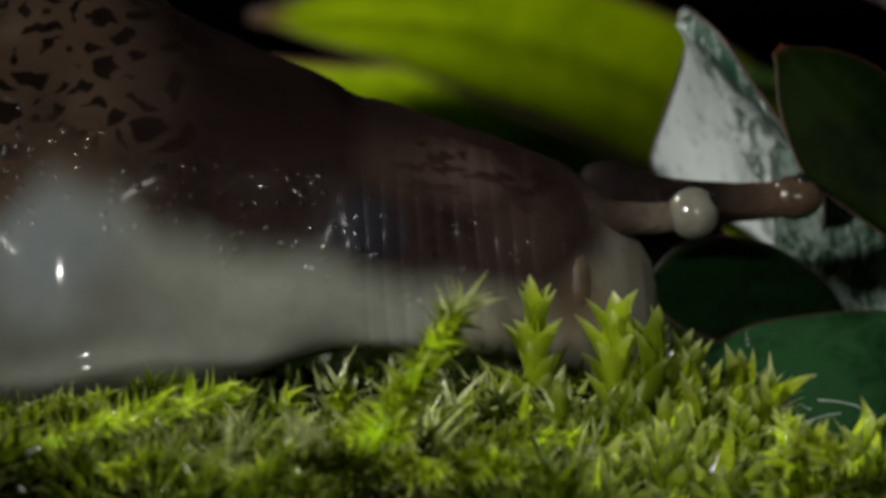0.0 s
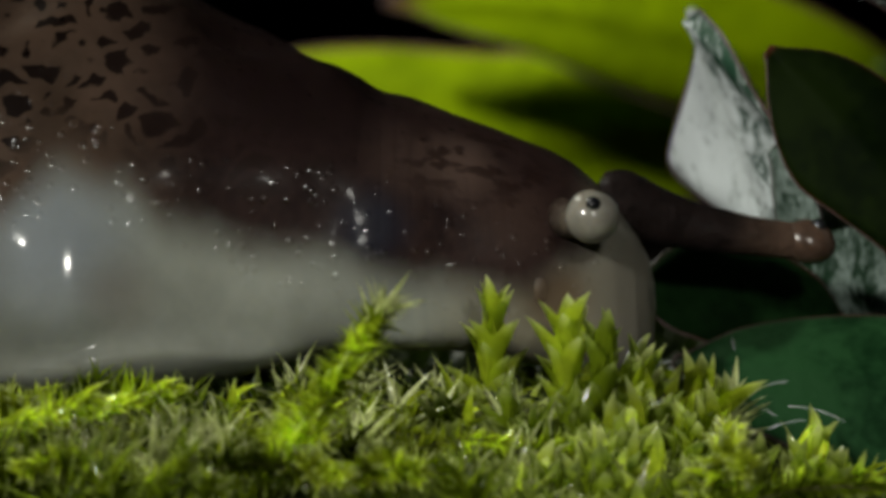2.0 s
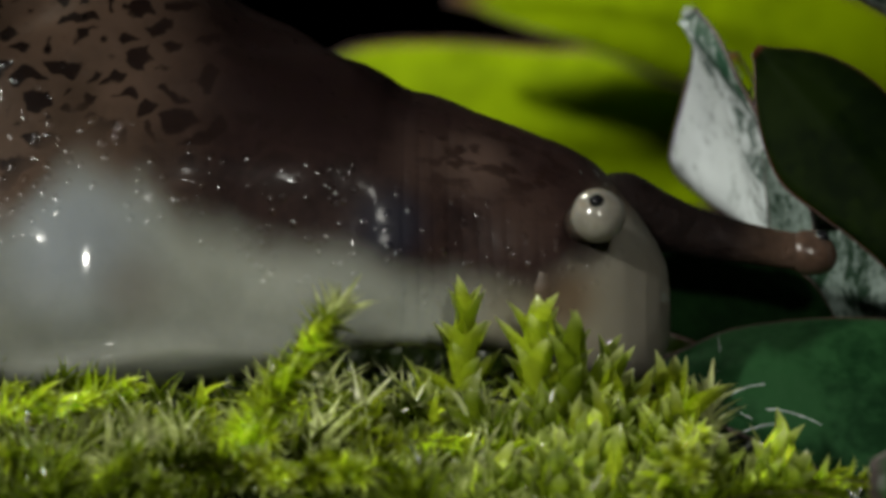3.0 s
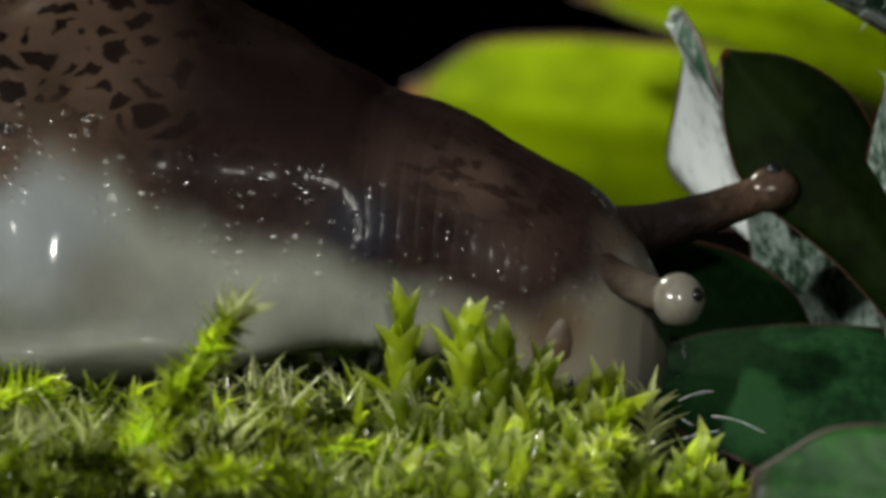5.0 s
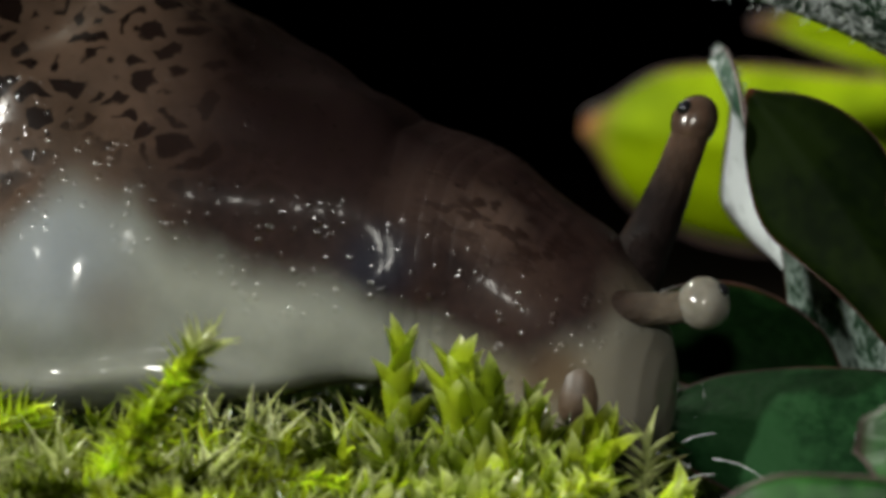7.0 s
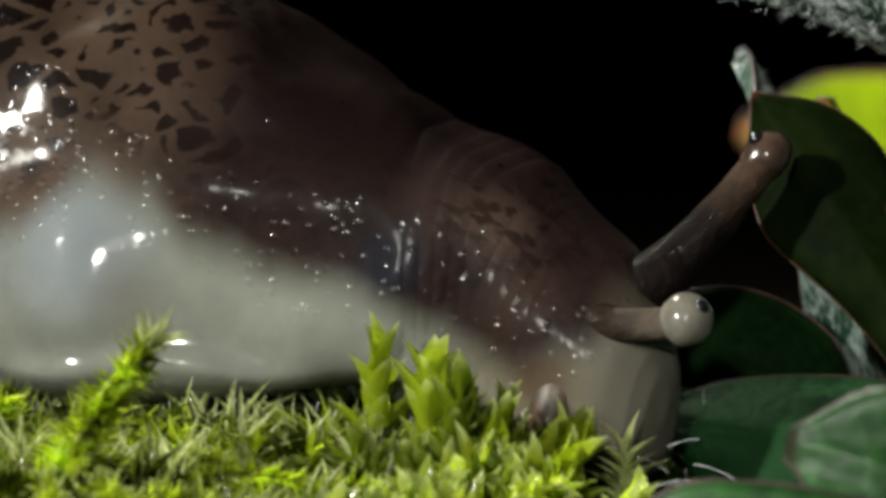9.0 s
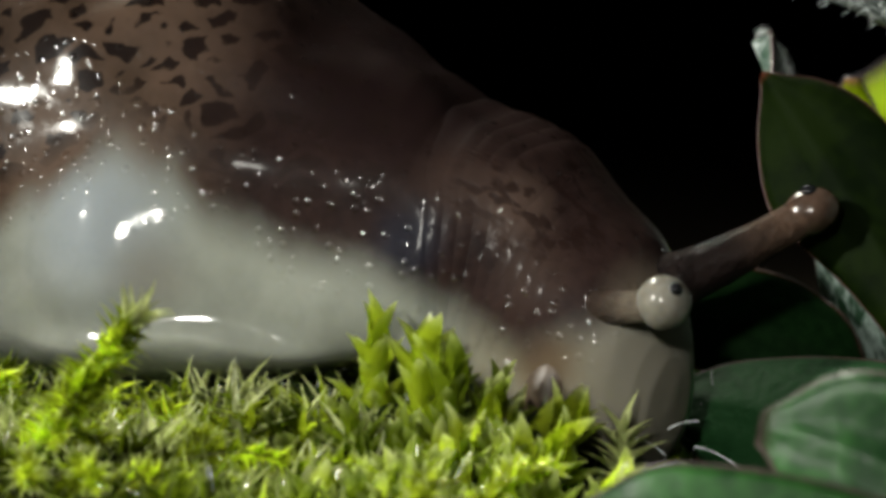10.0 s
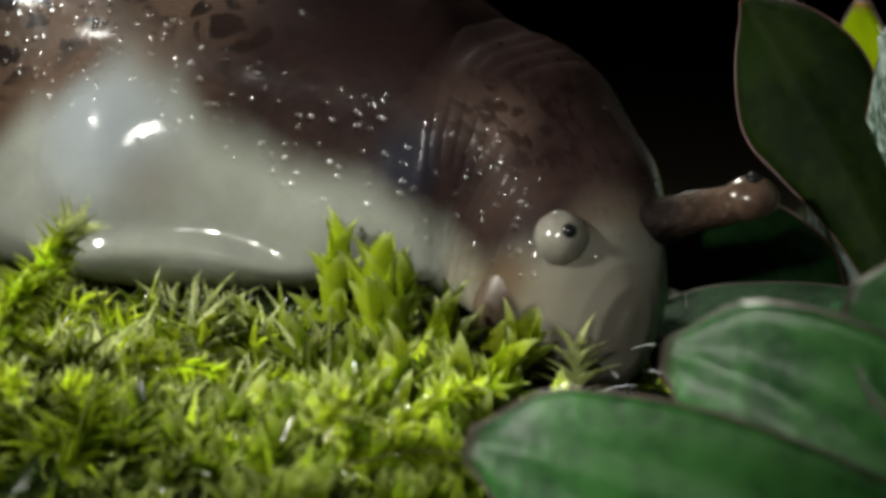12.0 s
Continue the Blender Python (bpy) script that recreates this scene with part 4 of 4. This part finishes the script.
# ---- the slug ----
def loft(sections, xs, n=48, lump=0.012, seed=0.0):
    """A closed body from half-widths, tops and bottoms along x; the underside is flat under the foot and rounds towards the head."""
    s = np.array(sections, float)
    verts = []
    for x in xs:
        w, t, lo, yo = (np.interp(x, s[:, 0], s[:, i]) for i in (1, 2, 3, 4))
        h = min(max((x - 0.05) / 0.5, 0.0), 1.0)
        h = h * h * (3 - 2 * h)
        flat, above, below = 0.42 + 0.36 * h, 0.80 + 0.08 * h, 0.5 + 0.28 * h
        mid = lo + (t - lo) * (0.36 + 0.06 * h)
        for k in range(n):
            a = 2 * math.pi * k / n
            c, q = math.cos(a), math.sin(a)
            y = w * math.copysign(abs(c) ** (above if q > 0 else below), c)
            z = mid + (t - mid) * q if q > 0 else mid - (mid - lo) * abs(q) ** flat
            k2 = 1 + lump * noise.noise((x * 3 + seed, y * 4, z * 4)) * 4
            verts.append((x, yo + y * k2, lo + (z - lo) * k2))
    m = len(xs)
    faces = [(i * n + k, i * n + (k + 1) % n, (i + 1) * n + (k + 1) % n, (i + 1) * n + k) for i in range(m - 1) for k in range(n)]
    faces += [tuple(range(n))[::-1], tuple(range((m - 1) * n, m * n))]
    return verts, faces


def smooth_table(rows, n=8):
    """Rows refined so that the profile runs smoothly (Catmull-Rom)."""
    r = [np.array(q, float) for q in rows]
    out = []
    for i in range(len(r) - 1):
        p0, p1, p2, p3 = r[max(i - 1, 0)], r[i], r[i + 1], r[min(i + 2, len(r) - 1)]
        for k in range(n):
            t = k / n
            q = 0.5 * (2 * p1 + (p2 - p0) * t + (2 * p0 - 5 * p1 + 4 * p2 - p3) * t * t + (3 * p1 - p0 - 3 * p2 + p3) * t ** 3)
            q[0] = p1[0] + (p2[0] - p1[0]) * t
            out.append(q)
    out.append(r[-1])
    return np.array(out)


def ball(name, radius, mat, squash=(1, 1, 1), level=3):
    me = bpy.data.meshes.new(name)
    bm = bmesh.new()
    bmesh.ops.create_icosphere(bm, subdivisions=level, radius=radius * CM)
    for v in bm.verts:
        k = 1 + 0.06 * noise.noise(v.co * 1500)
        v.co = Vector((v.co.x * squash[0], v.co.y * squash[1], v.co.z * squash[2])) * k
    for f in bm.faces:
        f.smooth = True
    bm.to_mesh(me)
    bm.free()
    me.materials.append(mat)
    return me


def shape_foot(v):
    """The fleshy lobe of the foot that bulges on the flank, and the ridge above its fringe."""
    flank = np.sign(v[:, 1]) * (np.abs(v[:, 1]) > 0.15)
    lobe = np.exp(-(((v[:, 0] + 1.02) / 0.30) ** 2 + ((v[:, 2] - 0.30) / 0.30) ** 2))
    ridge = np.exp(-(np.maximum(v[:, 2] - 0.05 - 0.03 * np.sin(v[:, 0] * 7), 0.0) / 0.06) ** 2) * np.exp(-((v[:, 0] + 0.85) / 0.8) ** 2)
    v[:, 1] += flank * (0.15 * lobe + (0.085 + 0.02 * np.sin(v[:, 0] * 11)) * ridge)


NECK = (0.02, 0.07, 0.12, 0.17, 0.22, 0.27, 0.32, 0.37, 0.42, 0.47)


def build_slug():
    slug = thing("slug", "large spotted brown slug with pale wet foot crawling over moss", "slug", (-0.46, 0.65, 0.385))
    body = smooth_table([(-4.6, 0.02, 0.06, 0.0, 0), (-4.2, 0.16, 0.25, 0.0, 0), (-3.4, 0.42, 0.66, 0, 0), (-2.6, 0.60, 0.96, -0.08, 0), (-2.1, 0.65, 1.26, -0.11, 0), (-1.5, 0.68, 1.46, -0.10, 0),
                         (-0.95, 0.68, 1.40, -0.09, 0), (-0.6, 0.635, 1.24, -0.055, 0), (-0.40, 0.59, 1.125, -0.02, 0), (-0.25, 0.565, 1.03, 0.02, 0), (-0.13, 0.54, 0.965, 0.04, 0), (-0.05, 0.525, 0.918, 0.04, 0), (0.02, 0.505, 0.872, 0.04, 0),
                         (0.1, 0.475, 0.852, 0.03, 0), (0.2, 0.437, 0.820, 0.02, 0), (0.3, 0.402, 0.780, 0.0, 0), (0.4, 0.370, 0.730, -0.03, 0), (0.5, 0.338, 0.672, -0.06, 0), (0.6, 0.300, 0.602, -0.085, 0),
                         (0.68, 0.262, 0.535, -0.10, 0), (0.75, 0.215, 0.465, -0.10, 0), (0.81, 0.155, 0.375, -0.07, 0), (0.845, 0.095, 0.295, 0.0, 0), (0.86, 0.02, 0.21, 0.12, 0)])
    n = 96
    v, _ = loft(body, body[:, 0], n)
    v = np.array(v)
    shape_foot(v)
    rings = v.reshape(-1, n, 3)

    def piece(name, low, high, label=""):
        """The rings of the profile between two joints; past each joint it slips smoothly under its neighbour."""
        own = []
        for ring, x in zip(rings, body[:, 0]):
            past = max(low - x, x - high, 0.0)
            if past < 0.10:
                c = ring.mean(axis=0)
                own.append(c + (ring - c) * (1 - 9.0 * past * past))
        m = len(own)
        faces = [(i * n + k, i * n + (k + 1) % n, (i + 1) * n + (k + 1) % n, (i + 1) * n + k) for i in range(m - 1) for k in range(n)]
        faces += [tuple(range(n))[::-1], tuple(range((m - 1) * n, m * n))]
        return part(name, mesh_of(name, np.concatenate(own), faces, BODY_SKIN), slug, label)

    piece("body", -5, NECK[0])
    necks = [piece("neck", a, b) for a, b in zip(NECK, NECK[1:])]
    head = piece("head", NECK[-1], 1, "brown head with pale mouth")
    # the mantle lies on the back as a thin shell that ends in a soft rim at the neck and melts into the flanks
    keep = range(-6, n // 2 + 7)
    rows = [i for i, x in enumerate(body[:, 0]) if -2.55 < x < 0.035]
    mv = []
    for i in rows:
        x = body[i, 0]
        ring = v[i * n:(i + 1) * n]
        mid = ring.mean(axis=0)
        rim = math.exp(-((x + 0.10) / 0.11) ** 2) if x < -0.10 else 0.5 + 0.5 * math.cos(math.pi * min(1.0, (x + 0.10) / 0.135))
        for k in keep:
            s = (k + 6) / (n // 2 + 12)
            top = max(0.0, math.sin(math.pi * s) - 0.35) / 0.65
            lift = (0.006 * min(1.0, -x / 0.15) + 0.012 * rim) * top * min(1.0, (x + 2.6) / 0.3) - 0.005
            d = ring[k % n] - mid
            d[0] = 0
            mv.append(ring[k % n] + d / np.linalg.norm(d) * lift)
    w = len(keep)
    m = len(mv) // w
    mf = [(i * w + k, i * w + k + 1, (i + 1) * w + k + 1, (i + 1) * w + k) for i in range(m - 1) for k in range(w - 1)]
    part("mantle", mesh_of("mantle", mv, mf, BODY_SKIN), slug, "tan mantle with dark brown spots")
    feelers = []
    for side in (-1, 1):
        fv, ff = tube([(0, 0, 0.10), (0, 0, 0.05), (0, 0, 0), (0, 0, -0.06), (0, 0, -0.11), (0, 0, -0.145), (0, 0, -0.16), (0, 0, -0.165)], [0.05, 0.080, 0.092, 0.092, 0.084, 0.060, 0.034, 0.006], 20)
        fe = part("lower_feeler", mesh_of("lower_feeler", fv, ff, FEELER_SKIN), head, "short brown lower feeler")
        feelers.append((fe, side))
        part("lip", ball("lip", 0.10, LIP_SKIN, (0.75, 0.9, 1.25)), head, "pale fleshy lip", pose(0.70 * CM, side * 0.09 * CM, 0.05 * CM, 0, -12, 0))

    def tentacle(name, length, r0, r1, r2, tip_r, tip_mat, eye_at, eye_r, label, tip_squash, skin):
        ts = np.linspace(-0.14, 1, 30)
        rad = [float(np.interp(t, (-0.14, -0.10, 0.0, 0.35, 0.75, 1.0), (0.01, r0 * 0.8, r0, r1, r2, r2 * 0.9))) for t in ts]
        tv, tf = tube([(t * length, 0, -0.02 * math.sin(t * 3.1)) for t in ts], rad, 20)
        for i in range(len(tv)):
            tv[i] = tv[i] * (1 + 0.03 * noise.noise(Vector(tv[i]) * 14))
        ob = part(name, mesh_of(name, tv, tf, skin), slug, label)
        part("bulb", ball("bulb", tip_r, tip_mat, tip_squash), ob, "", pose(length * CM, 0, 0))
        part("eye", ball("eye", eye_r, EYE), ob, "black eye", pose(*[c * CM for c in eye_at]))
        return ob

    near = tentacle("eye_stalk", 0.42, 0.085, 0.060, 0.052, 0.087, BULB_SKIN, (0.478, -0.012, 0.040), 0.026, "short eye stalk with pale round bulb", (1, 1, 1), NEAR_STALK)
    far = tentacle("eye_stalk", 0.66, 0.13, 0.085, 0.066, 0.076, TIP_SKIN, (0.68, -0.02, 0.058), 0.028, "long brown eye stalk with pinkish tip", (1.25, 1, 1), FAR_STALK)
    return slug, necks + [head], near, far, feelers


slug, neck_chain, near_stalk, far_stalk, feelers = build_slug()


def motions():
    walk(slug, [(t, pose(x * CM, 0.65 * CM, 0.385 * CM, 0, ry, 0)) for t, x, ry in (
        (0, -0.46, -2), (1.5, -0.37, -2), (2.5, -0.23, -2), (3, -0.16, -1.8), (5, -0.09, -0.5), (6, -0.07, 0), (7, -0.05, 0), (9, 0.04, 0.8), (9.5, 0.07, 1.0), (10.5, 0.14, 1.6), (12, 0.22, 2.5))])
    # the neck stretches and turns, an equal share at each joint; its back half and its front half nod each by their own
    chain = [[] for _ in NECK]
    for t, ahead, nod, lift, turn in ((0, 0.12, -2, 0, 0), (1.5, 0.08, -2, 0, -3), (2.5, 0.02, -3, 3, -7), (3.2, 0.02, -3, 4, -8), (5, 0.10, 5, -2, -6), (6, 0.08, 8, -4, -8), (7, 0.07, 10, -5, -10), (9, 0.05, 14, -7, -16), (10.5, 0.03, 15, -6, -22), (12, -0.02, 16, -4, -28)):
        k = len(NECK)
        m = Matrix.Identity(4)
        for i, (rows, x) in enumerate(zip(chain, NECK)):
            joint = Matrix.Translation((x * CM, 0, 0.40 * CM))
            bow = (nod if 2 * i < k else lift) / (k / 2)
            m = m @ joint @ pose(ahead / k * CM, 0, -0.3 * ahead / k * CM, 0, bow, turn / k) @ joint.inverted()
            rows.append((t, m))
    for neck_piece, rows in zip(neck_chain, chain):
        walk(neck_piece, rows)
    for fe, side in feelers:
        walk(fe, [(t, pose(x * CM, side * y * CM, z * CM, 6 * side, ry, 0)) for t, x, y, z, ry in (
            (0, 0.56, 0.215, 0.29, 0), (1.5, 0.50, 0.235, 0.29, 0), (3.2, 0.47, 0.25, 0.29, 0), (5, 0.55, 0.22, 0.21, 4), (6, 0.61, 0.20, 0.16, 4), (7, 0.62, 0.20, 0.18, -6), (9, 0.58, 0.22, 0.15, -2), (10.5, 0.54, 0.235, 0.14, 0), (12, 0.52, 0.24, 0.15, 0))])
    walk(near_stalk, [(t, pose(x * CM, y * CM, z * CM, 0, ry, rz)) for t, x, y, z, ry, rz in (
        (0, 0.694, -0.097, 0.457, 3, -6),
        (0.5, 0.631, -0.105, 0.460, 0, -4),
        (1, 0.611, -0.117, 0.461, -2, -40),
        (1.5, 0.594, -0.129, 0.461, -1, -55),
        (2, 0.577, -0.141, 0.461, -1, -71),
        (2.5, 0.560, -0.153, 0.461, -4, -78),
        (3.2, 0.579, -0.162, 0.432, -5, -75),
        (4.8, 0.636, -0.162, 0.373, 18, -36),
        (5.5, 0.655, -0.168, 0.347, 21, 6),
        (6, 0.636, -0.177, 0.345, 9, 9),
        (6.5, 0.640, -0.182, 0.338, 1, 11),
        (7, 0.592, -0.197, 0.329, -2, 2),
        (7.2, 0.597, -0.199, 0.328, -6, 13),
        (8.8, 0.545, -0.241, 0.304, 1, -4),
        (9, 0.540, -0.246, 0.302, -4, -12),
        (9.5, 0.524, -0.262, 0.299, -6, -20),
        (10.5, 0.370, -0.222, 0.297, 1, -30),
        (11, 0.262, -0.182, 0.336, 11, -31),
        (12, 0.160, -0.160, 0.341, 9, -34),
    )])
    walk(far_stalk, [(t, pose(x * CM, y * CM, z * CM, 0, ry, rz)) for t, x, y, z, ry, rz in (
        (0, 0.825, 0.129, 0.492, 3, 0),
        (0.5, 0.801, 0.118, 0.488, 6, 1),
        (1, 0.806, 0.108, 0.480, 8, 2),
        (1.5, 0.804, 0.097, 0.474, 10, 3),
        (2, 0.786, 0.086, 0.467, 13, 4),
        (2.5, 0.737, 0.072, 0.479, 11, 6),
        (3.2, 0.697, 0.058, 0.458, 16, 8),
        (4.8, 0.653, 0.035, 0.399, -9, 15),
        (5.5, 0.626, 0.008, 0.335, -32, 21),
        (6, 0.648, 0.005, 0.319, -46, 26),
        (6.5, 0.639, -0.014, 0.281, -55, 32),
        (7, 0.670, -0.002, 0.320, -65, 39),
        (7.2, 0.670, -0.005, 0.326, -65, 38),
        (8.8, 0.654, -0.046, 0.330, -53, 19),
        (9.2, 0.658, -0.056, 0.338, -46, 19),
        (9.5, 0.632, -0.075, 0.317, -38, 20),
        (10.5, 0.575, -0.130, 0.296, -26, 21),
        (11, 0.561, -0.150, 0.298, -25, 23),
        (12, 0.382, -0.258, 0.265, -15, 25),
    )])


motions()
